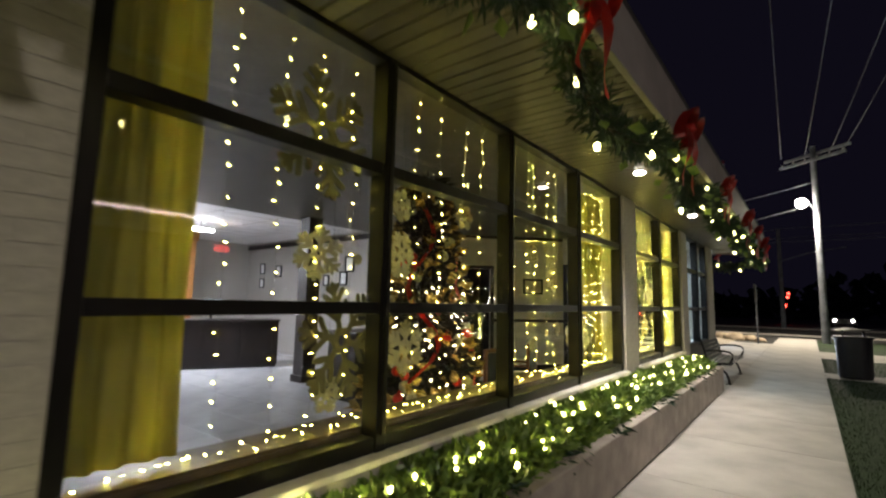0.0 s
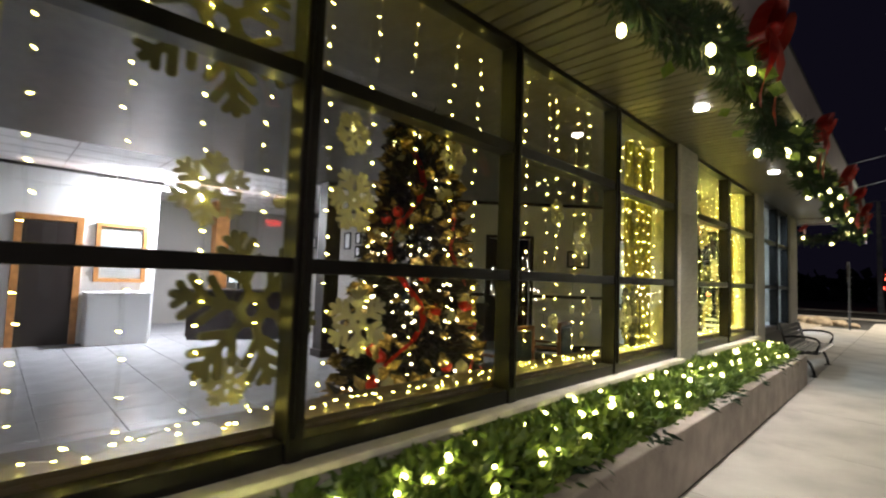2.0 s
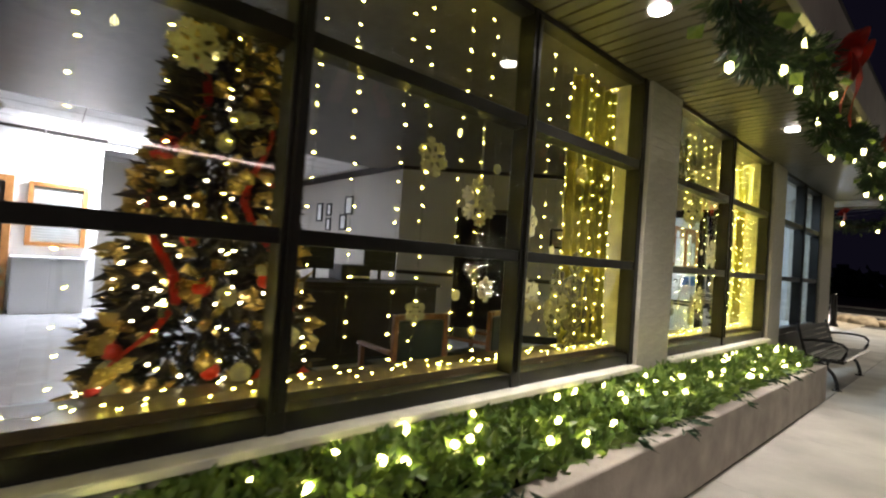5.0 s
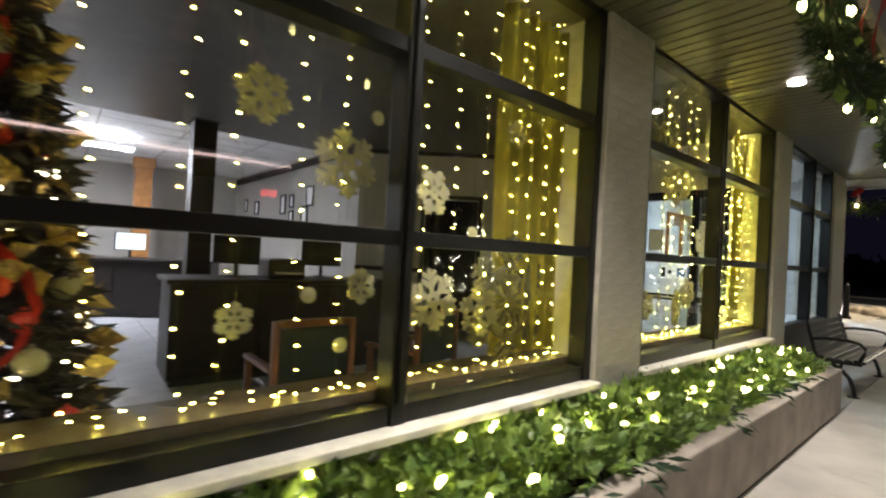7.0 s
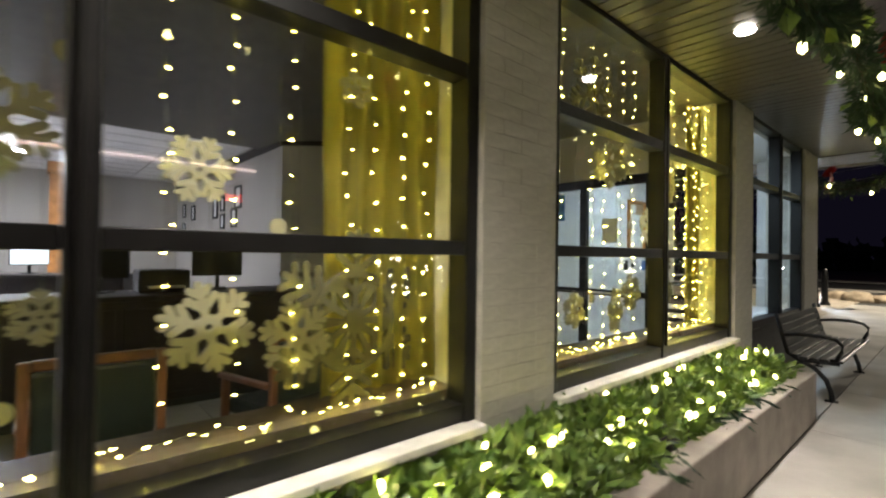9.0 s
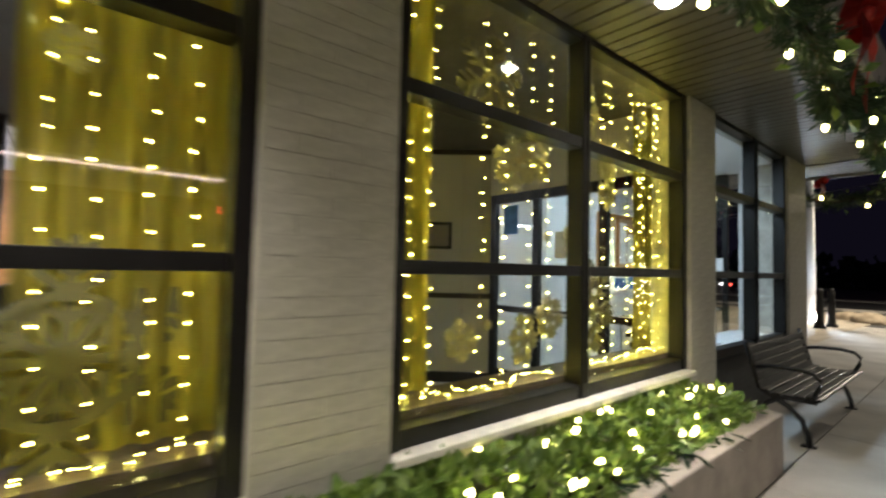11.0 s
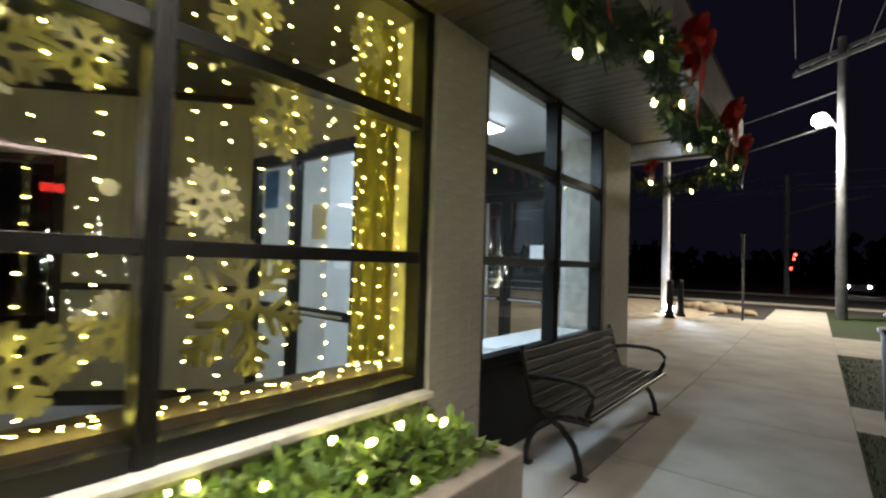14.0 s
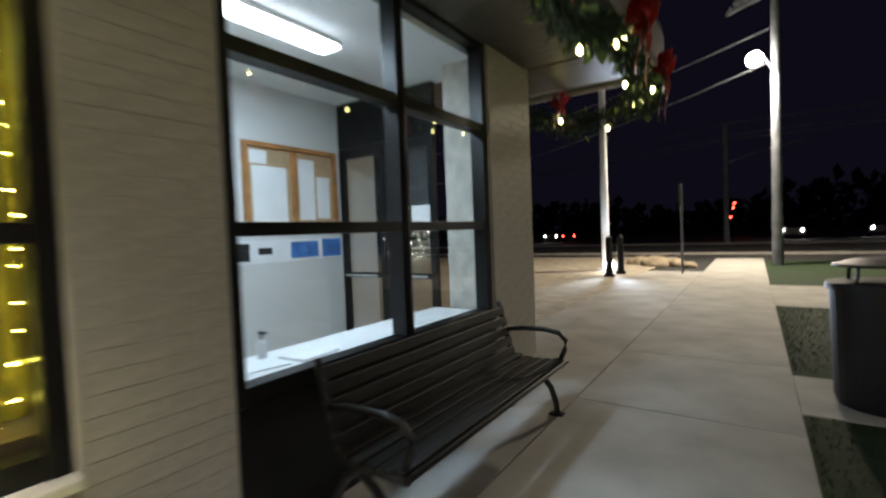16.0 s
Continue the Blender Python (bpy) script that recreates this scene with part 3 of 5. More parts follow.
for seg in range(0, len(GL) - 1, 21):
    run = GL[seg:seg + 22]
    th = thing("garland_light_string", "string of warm bulbs wound round the roof garland", "string lights", "garland light strings")
    bp = []
    for j, p in enumerate(run[::4]):
        a = j * 1.9
        q = p + Vector((0.10 * math.cos(a), 0, 0.10 * math.sin(a) - 0.06)) + Vector((0, RNG.uniform(-0.07, 0.07), 0))
        bp.append(q)
        share("bulb", BIG, th, Matrix.Translation(q) @ Matrix.Scale(1.2, 4))
    bm = bmesh.new()
    add_tube(bm, bp, 0.003, 5)
    part("cable", bm, M_WIRE, th, "thin green cable")


def bow(p, scale, label):
    """A looped cloth bow with two tails."""
    th = thing("ribbon_bow", label, "bow", "garland bows", p)

    def strip(name, path, w):
        bm = bmesh.new()
        rows = []
        for q, tw in path:
            side = Vector((math.sin(tw) * w, math.cos(tw) * w, 0.15 * w))
            rows.append((bm.verts.new(Vector(q) - side), bm.verts.new(Vector(q) + side)))
        for a, b in zip(rows, rows[1:]):
            bm.faces.new((a[0], a[1], b[1], b[0]))
        bmesh.ops.solidify(bm, geom=bm.faces[:], thickness=0.004)
        part(name, bm, M_RED, th, smooth=True)
    for sg in (-1, 1):
        loop = [((0.05 + 0.06 * math.sin(a), sg * 0.17 * scale * (1 - math.cos(a)) / 1.4, 0.11 * scale * math.sin(a)), 1.57) for a in [k * 2 * math.pi / 14 for k in range(15)]]
        strip("loop", loop, 0.045 * scale)
        tail = [((0.05 + 0.03 * math.sin(k * 0.9), sg * (0.03 + 0.03 * k) * scale, -0.085 * k * scale), 0.35 * math.sin(k)) for k in range(7)]
        strip("tail", tail, 0.05 * scale)
    bm = bmesh.new()
    add_ball(bm, (0.06, 0, 0), 0.045 * scale, 2)
    part("knot", bm, M_RED, th, smooth=True)


for y, s in ((-0.6, 1.0), (2.2, 1.0), (4.6, 1.15), (7.2, 1.0), (10.0, 1.15), (12.0, 1.15), (14.0, 1.1)):
    bow((EDGE + 0.08, y, SOFFIT + 0.05), s, "red cloth bow with long tails tied on the garland")
bow((EDGE + 0.02, 15.45, SOFFIT + 0.02), 1.1, "red cloth bow on the garland corner")
bow((-2.0, 15.45, SOFFIT - 0.12), 0.7, "small red bow at the end of the garland")

# ---------- christmas tree behind the window ----------
TX, TY = -2.98, 3.5
ct = thing("christmas_tree", "dark flocked christmas tree with gold and red ornaments", "christmas tree", loc=(0, 0, 0))
bm = bmesh.new()
add_cyl(bm, (TX, TY, 0.02), (TX, TY, 2.7), 0.05, 0.02, 8)
part("trunk", bm, M_BARK, ct)
bm = bmesh.new()
add_cyl(bm, (TX, TY, 0.02), (TX, TY, 0.28), 0.26, 0.22, 20)
part("pot", bm, M_DARKWOOD, ct)


def tree_r(z):
    return max(0.12, 0.62 - 0.20 * (z - 0.5))


pts = []
for i in range(7500):
    z = 0.35 + 2.5 * RNG.random()
    a = RNG.uniform(0, 2 * math.pi)
    rr = tree_r(z) * (0.55 + 0.45 * RNG.random()) * (0.9 + 0.2 * noise.noise(Vector((a * 2, z * 5, 0))))
    o = Vector((math.cos(a), math.sin(a), RNG.uniform(-0.5, 0.3)))
    pts.append((Vector((TX + o.x * rr, TY + o.y * rr, z)), o + rdir() * 0.5))
nd = leaf_cloud("branches", pts, 0.15, M_TREENEEDLE, "", "", narrow=0.14, parent=ct)
nd["kind"] = "stuff"
pts = []
for i in range(420):
    z = 0.45 + 2.3 * RNG.random()
    a = RNG.uniform(0, 2 * math.pi)
    o = Vector((math.cos(a), math.sin(a), 0.1))
    pts.append((Vector((TX + o.x * tree_r(z) * 0.95, TY + o.y * tree_r(z) * 0.95, z)), o + rdir()))
nd = leaf_cloud("gold_leaves", pts, 0.16, M_GOLD, "", "", narrow=0.3, parent=ct)
nd["kind"] = "stuff"
ORN = []
for mm, r in ((M_GOLD, 0.05), (M_RED, 0.045), (M_FLAKE, 0.055)):
    bm = bmesh.new()
    add_ball(bm, (0, 0, 0), r, 2)
    add_cyl(bm, (0, 0, r * 0.95), (0, 0, r * 1.2), r * 0.2, seg=8)
    ORN.append(mesh_of("bauble", bm, mm))
for i in range(75):
    z = 0.5 + 2.25 * RNG.random()
    a = RNG.uniform(-1.9, 1.9)
    rr = tree_r(z) * 0.98
    share("bauble", ORN[(0, 2, 1, 2)[i % 4]], ct, Matrix.Translation((TX + math.cos(a) * rr, TY + math.sin(a) * rr, z)))
for k in range(2):
    a0 = -0.9 + 1.3 * k
    bm = bmesh.new()
    rows = []
    for j in range(16):
        z = 2.5 - j * 0.13
        a = a0 + 0.35 * math.sin(j * 0.8)
        rr = tree_r(z) + 0.02
        c = Vector((TX + math.cos(a) * rr, TY + math.sin(a) * rr, z))
        s = Vector((-math.sin(a), math.cos(a), 0.2)) * 0.022
        rows.append((bm.verts.new(c - s), bm.verts.new(c + s)))
    for a, b in zip(rows, rows[1:]):
        bm.faces.new((a[0], a[1], b[1], b[0]))
    bmesh.ops.solidify(bm, geom=bm.faces[:], thickness=0.003)
    part("ribbon", bm, M_RED, ct, "red ribbon trailing down the branches", True)
bm = bmesh.new()
for i in range(150):
    z = 0.5 + 1.4 * RNG.random() if i % 4 else 0.5 + 2.2 * RNG.random()
    a = RNG.uniform(-2.0, 2.0)
    rr = tree_r(z) * 1.02
    add_ball(bm, (TX + math.cos(a) * rr, TY + math.sin(a) * rr, z), 0.0075, 1)
part("bulbs", bm, M_TREEBULB, ct, "tiny white tree lights")

# ---------- office interior ----------
def slab(name, a, b, z0, z1, th, material, label, category="wall"):
    """An upright wall piece between two plan points."""
    a, b = Vector((*a, 0)), Vector((*b, 0))
    d = (b - a).normalized()
    n = Vector((-d.y, d.x, 0)) * th
    bm = bmesh.new()
    lo = [bm.verts.new(p + Vector((0, 0, z0))) for p in (a, b, b + n, a + n)]
    hi = [bm.verts.new(p + Vector((0, 0, z1))) for p in (a, b, b + n, a + n)]
    bm.faces.new(lo[::-1])
    bm.faces.new(hi)
    for i in range(4):
        k = (i + 1) % 4
        bm.faces.new((lo[i], lo[k], hi[k], hi[i]))
    ob = finish(name, bm, material)
    return structure(ob, label, category) if label else ob


OA, OB = Vector((-7.2, 7.75)), Vector((-4.62, 10.62))
OD = (OB - OA).normalized()
OL = (OB - OA).length
E0, E1 = 1.15, 2.03       # dark doorway in the slanting wall


def on_ob(s):
    p = OA + OD * s
    return (p.x, p.y)


slab("wall_inner_north", (-14.2, 7.75), (-7.2, 7.75), 0.02, CEIL, 0.1, M_IWALL, "pale painted office wall hung with small pictures")
slab("wall_oblique_a", on_ob(0), on_ob(E0), 0.02, CEIL, 0.1, M_IWALL, "pale slanting office wall")
slab("wall_oblique_b", on_ob(E1), on_ob(OL), 0.02, CEIL, 0.1, M_IWALL, "pale slanting office wall with a framed picture")
slab("wall_oblique_d", on_ob(E0), on_ob(E1), 2.4, CEIL, 0.1, M_IWALL, "wall over the dark doorway")
# Dark sheet put behind the opening in place of the unlit room's shade.
slab("doorway_shade_sheet", (on_ob(E0)[0] - 1.0, on_ob(E0)[1] + 0.9), (on_ob(E1)[0] - 0.5, on_ob(E1)[1] + 1.3), 0.02, CEIL, 0.05, M_DARKWOOD, "dark sheet standing in for the shade behind the open doorway")
slab("trim_cornice_a", (-14.2, 7.71), (-7.22, 7.71), CEIL - 0.20, CEIL - 0.06, 0.03, M_DARKWOOD, "dark timber cornice under the ceiling", "trim")
q0, q1 = on_ob(0.0), on_ob(OL)
nx, ny = OD.y * 0.04, -OD.x * 0.04
slab("trim_cornice_b", (q0[0] + nx, q0[1] + ny), (q1[0] + nx, q1[1] + ny), CEIL - 0.20, CEIL - 0.06, 0.03, M_DARKWOOD, "dark timber cornice under the ceiling", "trim")
for s0, s1 in ((0.0, E0 - 0.08), (E1 + 0.08, OL)):
    q0, q1 = on_ob(s0), on_ob(s1)
    slab("trim_rail", (q0[0] + nx, q0[1] + ny), (q1[0] + nx, q1[1] + ny), 1.15, 1.22, 0.03, M_DARKWOOD, "dark timber chair rail", "trim")
    slab("trim_base", (q0[0] + nx, q0[1] + ny), (q1[0] + nx, q1[1] + ny), 0.02, 0.16, 0.03, M_DARKWOOD, "dark timber baseboard", "trim")
for s0, s1, z0, z1 in ((E0 - 0.075, E0, 0.02, 2.47), (E1, E1 + 0.075, 0.02, 2.47), (E0 + 0.002, E1 - 0.002, 2.40, 2.47)):
    q0, q1 = on_ob(s0), on_ob(s1)
    slab("trim_doorway", (q0[0] + nx, q0[1] + ny), (q1[0] + nx, q1[1] + ny), z0, z1, 0.038, M_DARKWOOD, "dark timber casing round the doorway", "trim")
# lit alcove
structure(box("trim_alcove", (-11.33, -6, CEIL - 0.058), (-11.15, 3.5, CEIL - 0.004), M_DARKWOOD), "thin dark cornice over the alcove wall", "trim")
structure(box("wall_alcove", (-11.3, -6, 0.02), (-11.2, 3.46, CEIL - 0.3), M_WHITE), "white wall of the lit alcove", "wall")
structure(box("wall_alcove_head", (-11.32, -6, CEIL - 0.295), (-11.19, 3.47, CEIL - 0.06), M_WHITE), "white band over the alcove", "trim")
ad = thing("door_1", "dark timber door in an orange oak frame", "door")
ad["kind"] = "structure"
box("door_frame", (-11.195, 1.25, 0.02), (-11.13, 1.36, 2.42), M_OAK, 0.006, ad)
box("door_frame", (-11.195, 2.12, 0.02), (-11.13, 2.23, 2.42), M_OAK, 0.006, ad)
box("door_head", (-11.195, 1.362, 2.31), (-11.13, 2.118, 2.42), M_OAK, 0.006, ad)
box("door_leaf", (-11.19, 1.362, 0.02), (-11.15, 2.118, 2.305), M_DARKWOOD, 0.004, ad)
bw = thing("window_4", "inner window with a grey blind in an oak frame", "window")
bw["kind"] = "structure"
for nm, lo, hi in (("window_frame", (-11.195, 2.42, 1.2), (-11.12, 2.5, 2.36)), ("window_frame", (-11.195, 3.2, 1.2), (-11.12, 3.28, 2.36)),
                   ("window_head", (-11.195, 2.502, 2.28), (-11.12, 3.198, 2.36)), ("window_sill", (-11.195, 2.502, 1.2), (-11.1, 3.198, 1.27))):
    box(nm, lo, hi, M_OAK, 0.005, bw)
for k in range(20):
    box("blind_slat", (-11.19, 2.503, 1.29 + k * 0.049), (-11.16, 3.197, 1.325 + k * 0.049), M_BLIND, 0, bw)
cb = thing("white_cabinet", "low white cabinet under the blind", "cabinet")
box("body", (-11.18, 2.3, 0.02), (-10.65, 3.3, 0.98), M_WHITE, 0.01, cb)
box("worktop", (-11.18, 2.27, 0.982), (-10.62, 3.33, 1.02), M_WHITE, 0.008, cb)
for k in range(2):
    box("door", (-10.648, 2.32 + k * 0.49, 0.08), (-10.63, 2.79 + k * 0.49, 0.95), M_WHITE, 0.004, cb)
# columns
cl = thing("square_column", "dark stained square column with a flared cap", "column", loc=(-7.6, 5.41, 0.02))
box("shaft", (-0.15, -0.15, 0), (0.15, 0.15, CEIL - 0.16), M_DARKWOOD, 0.01, cl)
box("cap", (-0.19, -0.19, CEIL - 0.158), (0.19, 0.19, CEIL - 0.025), M_DARKWOOD, 0.01, cl)
box("foot", (-0.18, -0.18, 0.0), (0.18, 0.18, 0.14), M_DARKWOOD, 0.01, cl)
oc = thing("oak_column", "orange oak column beside the counter", "column", loc=(-13.0, 5.32, 0.02))
box("shaft", (-0.17, -0.17, 0.12), (0.17, 0.17, CEIL - 0.26), M_OAK, 0.01, oc)
box("cap", (-0.21, -0.21, CEIL - 0.258), (0.21, 0.21, CEIL - 0.022), M_OAK, 0.01, oc)
box("foot", (-0.2, -0.2, 0.0), (0.2, 0.2, 0.118), M_OAK, 0.01, oc)
# ceiling lights
for x, y0, y1 in ((-10.6, 2.3, 4.9),):
    tl = thing("ceiling_tube_light", "long bright fluorescent tube fitting on the ceiling", "ceiling light")
    box("housing", (x - 0.06, y0, CEIL - 0.20), (x + 0.06, y1, CEIL - 0.16), M_WHITE, 0.008, tl)
    for ys in (y0 + 0.3, y1 - 0.3):
        box("stem", (x - 0.01, ys - 0.01, CEIL - 0.159), (x + 0.01, ys + 0.01, CEIL - 0.001), M_WHITE, 0, tl)
    bm = bmesh.new()
    for dx in (-0.05, 0.05):
        add_cyl(bm, (x + dx, y0 + 0.03, CEIL - 0.222), (x + dx, y1 - 0.03, CEIL - 0.222), 0.02, seg=10)
    part("tubes", bm, M_TUBE, tl, "glowing white tubes")
for x, y in ((-6.0, 2.2), (-8.0, 7.0), (-5.0, 6.2)):
    vt = thing("ceiling_vent", "small slatted air vent in the ceiling", "vent", "ceiling vents")
    box("frame", (x - 0.2, y - 0.2, CEIL - 0.012), (x + 0.2, y + 0.2, CEIL - 0.001), M_ICEPIPE, 0.003, vt)
    for k in range(6):
        box("slat", (x - 0.17, y - 0.16 + k * 0.058, CEIL - 0.022), (x + 0.17, y - 0.13 + k * 0.058, CEIL - 0.0125), M_WHITE, 0, vt)
bm = bmesh.new()
for k in range(13):
    add_box(bm, (-14.1, -5.5 + k * 1.22, CEIL - 0.004), (-2.2, -5.485 + k * 1.22, CEIL - 0.0005))
for k in range(19):
    add_box(bm, (-14.0 + k * 0.61, -5.9, CEIL - 0.0045), (-13.985 + k * 0.61, 7.45, CEIL - 0.0008))
structure(finish("ceiling_grid", bm, M_ICEPIPE), "thin grid lines between the ceiling tiles", "ceiling")


def counter(name, a, b, depth, h, label):
    a, b = Vector((*a, 0.02)), Vector((*b, 0.02))
    L = (b - a).length
    th = thing(name, label, "counter")
    th.matrix_basis = Matrix.Translation(a) @ Matrix.Rotation(math.atan2(b.y - a.y, b.x - a.x), 4, "Z")
    box("body", (0.02, 0, 0.08), (L - 0.02, depth, h - 0.05), M_DARKWOOD, 0.008, th)
    box("plinth", (0.05, 0.03, 0), (L - 0.05, depth - 0.02, 0.078), M_BLACKPLASTIC, 0, th)
    box("worktop", (-0.02, -0.05, h - 0.048), (L + 0.02, depth + 0.04, h), M_DARKWOOD, 0.012, th)
    n = max(2, int(L / 0.7))
    for k in range(n):
        w = (L - 0.1) / n
        box("front_panel", (0.05 + k * w + 0.03, -0.014, 0.16), (0.05 + (k + 1) * w - 0.03, -0.001, h - 0.12), M_DARKWOOD, 0.006, th)
    return th


counter("reception_counter", (-10.7, 3.95), (-9.6, 6.1), 0.6, 1.08, "black-stained reception counter with a computer on it")
counter("long_desk", (-5.38, 4.72), (-5.3, 7.2), 0.7, 1.08, "long dark wooden front desk with panelled front")


def monitor(p, rz, label, lit=False):
    th = thing("computer_monitor", label, "monitor", "office monitors")
    th.matrix_basis = Matrix.Translation(p) @ Matrix.Rotation(rz, 4, "Z")
    box("stand_foot", (-0.1, -0.09, 0), (0.1, 0.09, 0.015), M_BLACKPLASTIC, 0.004, th)
    box("stand", (-0.02, -0.02, 0.016), (0.02, 0.02, 0.14), M_BLACKPLASTIC, 0.003, th)
    box("casing", (-0.025, -0.25, 0.142), (0.025, 0.25, 0.46), M_BLACKPLASTIC, 0.008, th)
    box("screen", (0.026, -0.235, 0.155), (0.03, 0.235, 0.445), glow("lit_screen", (0.8, 0.9, 1.0), 1.6) if lit else M_BLACKPLASTIC, 0, th, "bright screen" if lit else "")


monitor((-10.45, 4.9, 1.102), 0.2, "computer monitor with a bright screen on the counter", True)
monitor((-5.8, 5.45, 1.102), 2.6, "dark computer monitor seen from behind on the desk")
monitor((-5.85, 6.5, 1.102), 2.9, "dark computer monitor seen from behind on the desk")
pr = thing("desk_printer", "dark office printer standing on the desk", "printer", loc=(-5.75, 5.95, 1.102))
box("body", (-0.2, -0.22, 0), (0.2, 0.22, 0.22), M_BLACKPLASTIC, 0.02, pr)
box("paper_tray", (0.202, -0.15, 0.05), (0.3, 0.15, 0.07), M_WHITE, 0.004, pr)
# guest chairs
def guest_chair(x, y, rz, label):
    th = thing("guest_chair", label, "chair", "guest chairs")
    th.matrix_basis = Matrix.Translation((x, y, 0.022)) @ Matrix.Rotation(rz, 4, "Z")
    for sx in (-0.27, 0.27):
        for sy in (-0.25, 0.25):
            box("leg", (sx - 0.022, sy - 0.022, 0), (sx + 0.022, sy + 0.022, 0.64 if sy < 0 else 0.98), M_CHAIRWOOD, 0.006, th)
        box("armrest", (sx - 0.03, -0.3, 0.642), (sx + 0.03, 0.22, 0.675), M_CHAIRWOOD, 0.01, th)
    box("seat", (-0.25, -0.27, 0.40), (0.25, 0.24, 0.50), M_GREENSEAT, 0.03, th)
    box("backrest", (-0.245, 0.225, 0.55), (0.245, 0.275, 0.93), M_GREENSEAT, 0.02, th)
    box("top_rail", (-0.245, 0.225, 0.935), (0.245, 0.275, 0.985), M_CHAIRWOOD, 0.01, th)


guest_chair(-3.43, 5.24, -1.571, "oak-framed guest chair with dark green upholstery")
guest_chair(-3.5, 6.3, -1.3, "oak-framed guest chair with dark green upholstery near the curtain")


def picture(p, rz, w, h, label, face=M_PAPER):
    th = thing("framed_picture", label, "picture", "wall pictures")
    th.matrix_basis = Matrix.Translation(p) @ Matrix.Rotation(rz, 4, "Z")
    for lo, hi in (((-w / 2, -0.03, -h / 2), (-w / 2 + 0.04, 0, h / 2)), ((w / 2 - 0.04, -0.03, -h / 2), (w / 2, 0, h / 2)),
                   ((-w / 2 + 0.041, -0.03, -h / 2), (w / 2 - 0.041, 0, -h / 2 + 0.04)), ((-w / 2 + 0.041, -0.03, h / 2 - 0.04), (w / 2 - 0.041, 0, h / 2))):
        box("frame_bar", lo, hi, M_BLACKPLASTIC, 0.003, th)
    box("print", (-w / 2 + 0.041, -0.012, -h / 2 + 0.041), (w / 2 - 0.041, -0.004, h / 2 - 0.041), face, 0, th)


OANG = math.atan2(OD.y, OD.x)
pc = on_ob(3.08)
picture((pc[0] + nx * 0.3, pc[1] + ny * 0.3, 2.0), OANG, 0.50, 0.37, "dark framed picture on the slanting wall", M_ICEPIPE)
for x, z, w, h in ((-9.16, 2.51, 0.34, 0.42), (-9.39, 2.14, 0.3, 0.36), (-10.1, 2.45, 0.24, 0.3), (-10.1, 2.1, 0.24, 0.3), (-10.6, 2.4, 0.3, 0.45), (-12.4, 2.4, 0.3, 0.35), (-13.3, 2.5, 0.26, 0.34), (-13.3, 2.05, 0.26, 0.3)):
    picture((x, 7.745, z), 0, w, h, "small black framed certificate on the office wall")
# glazed screen between office and lobby
gd = thing("door_2", "dark-framed glass screen and door leading into the lobby", "door")
gd["kind"] = "structure"
PX = (-4.62, -3.90, -2.98, -2.46)
for k, x in enumerate(PX):
    box("post", (x, 10.62, 0.02), (x + (0.10 if k < 3 else 0.008), 10.70, 2.56), M_FRAME, 0.004, gd)
for k in range(3):
    xa, xb = PX[k] + 0.102, PX[k + 1] - 0.002
    box("head_rail", (xa, 10.625, 2.44), (xb, 10.695, 2.56), M_FRAME, 0.004, gd)
    box("foot_rail", (xa, 10.635, 0.03), (xb, 10.685, 0.24), M_FRAME, 0.004, gd)
    box("lock_rail", (xa, 10.635, 1.00), (xb, 10.685, 1.08), M_FRAME, 0.004, gd)
    bm = bmesh.new()
    bm.faces.new([bm.verts.new(p) for p in ((xa, 10.66, 0.241), (xb, 10.66, 0.241), (xb, 10.66, 2.439), (xa, 10.66, 2.439))])
    glazing("pane", bm, gd)
bm = bmesh.new()
add_tube(bm, [(-3.72, 10.59, 1.04), (-3.05, 10.59, 1.04)], 0.014, 8)
part("push_bar", bm, M_BLIND, gd, "pale metal push bar")
box("notice", (-4.40, 10.652, 2.02), (-4.16, 10.656, 2.40), M_BLUE, 0, gd, "blue notice taped to the glass")
box("notice", (-3.58, 10.652, 1.70), (-3.36, 10.656, 2.02), M_PAPER, 0, gd, "white notice taped to the glass")
structure(box("wall_over_screen", (-4.62, 10.62, 2.562), (-2.452, 10.70, CEIL), M_IWALL), "pale wall over the glass screen", "wall")
slab("lobby_wall_jog", (-4.60, 10.72), (-4.20, 11.30), 0.02, 3.16, 0.06, M_VWALL, "white lobby wall beside the glass screen")
structure(box("lobby_wall_return", (-4.70, 10.705, 0.02), (-4.615, 10.80, 3.16), M_VWALL), "white end of the lobby wall", "wall")

# floor tiles
bm = bmesh.new()
add_box(bm, (0.004, 0.004, 0), (0.596, 0.596, 0.012), 0.002)
TILE = mesh_of("floor_tile", bm, M_TILE)
FLOOR = bpy.data.objects["floor"]
for i in range(16):
    for j in range(15):
        share("floor_tile", TILE, FLOOR, Matrix.Translation((-11.9 + i * 0.6, -1.6 + j * 0.6, 0.019)))

# ---------- lobby behind the third window ----------
structure(box("lobby_wall_back", (-4.3, 11.3, 0.02), (-4.2, CORNER, 3.16), M_VWALL), "white lobby wall with a notice board", "wall")
structure(box("lobby_ceiling", (-4.7, 10.71, 3.10), (-2.13, 13.99, 3.16), M_WHITE), "white lobby ceiling", "ceiling")
structure(box("lobby_floor", (-4.6, 10.71, 0.035), (-2.13, 13.99, 0.045), M_WALK), "pale lobby floor", "floor")
vt = thing("lobby_tube_light", "bright fluorescent fitting on the lobby ceiling", "ceiling light")
box("housing", (-3.0, 11.3, 3.06), (-2.76, 12.6, 3.098), M_WHITE, 0.006, vt)
box("diffuser", (-2.995, 11.31, 3.035), (-2.765, 12.59, 3.058), M_TUBE2, 0.01, vt, "glowing diffuser")
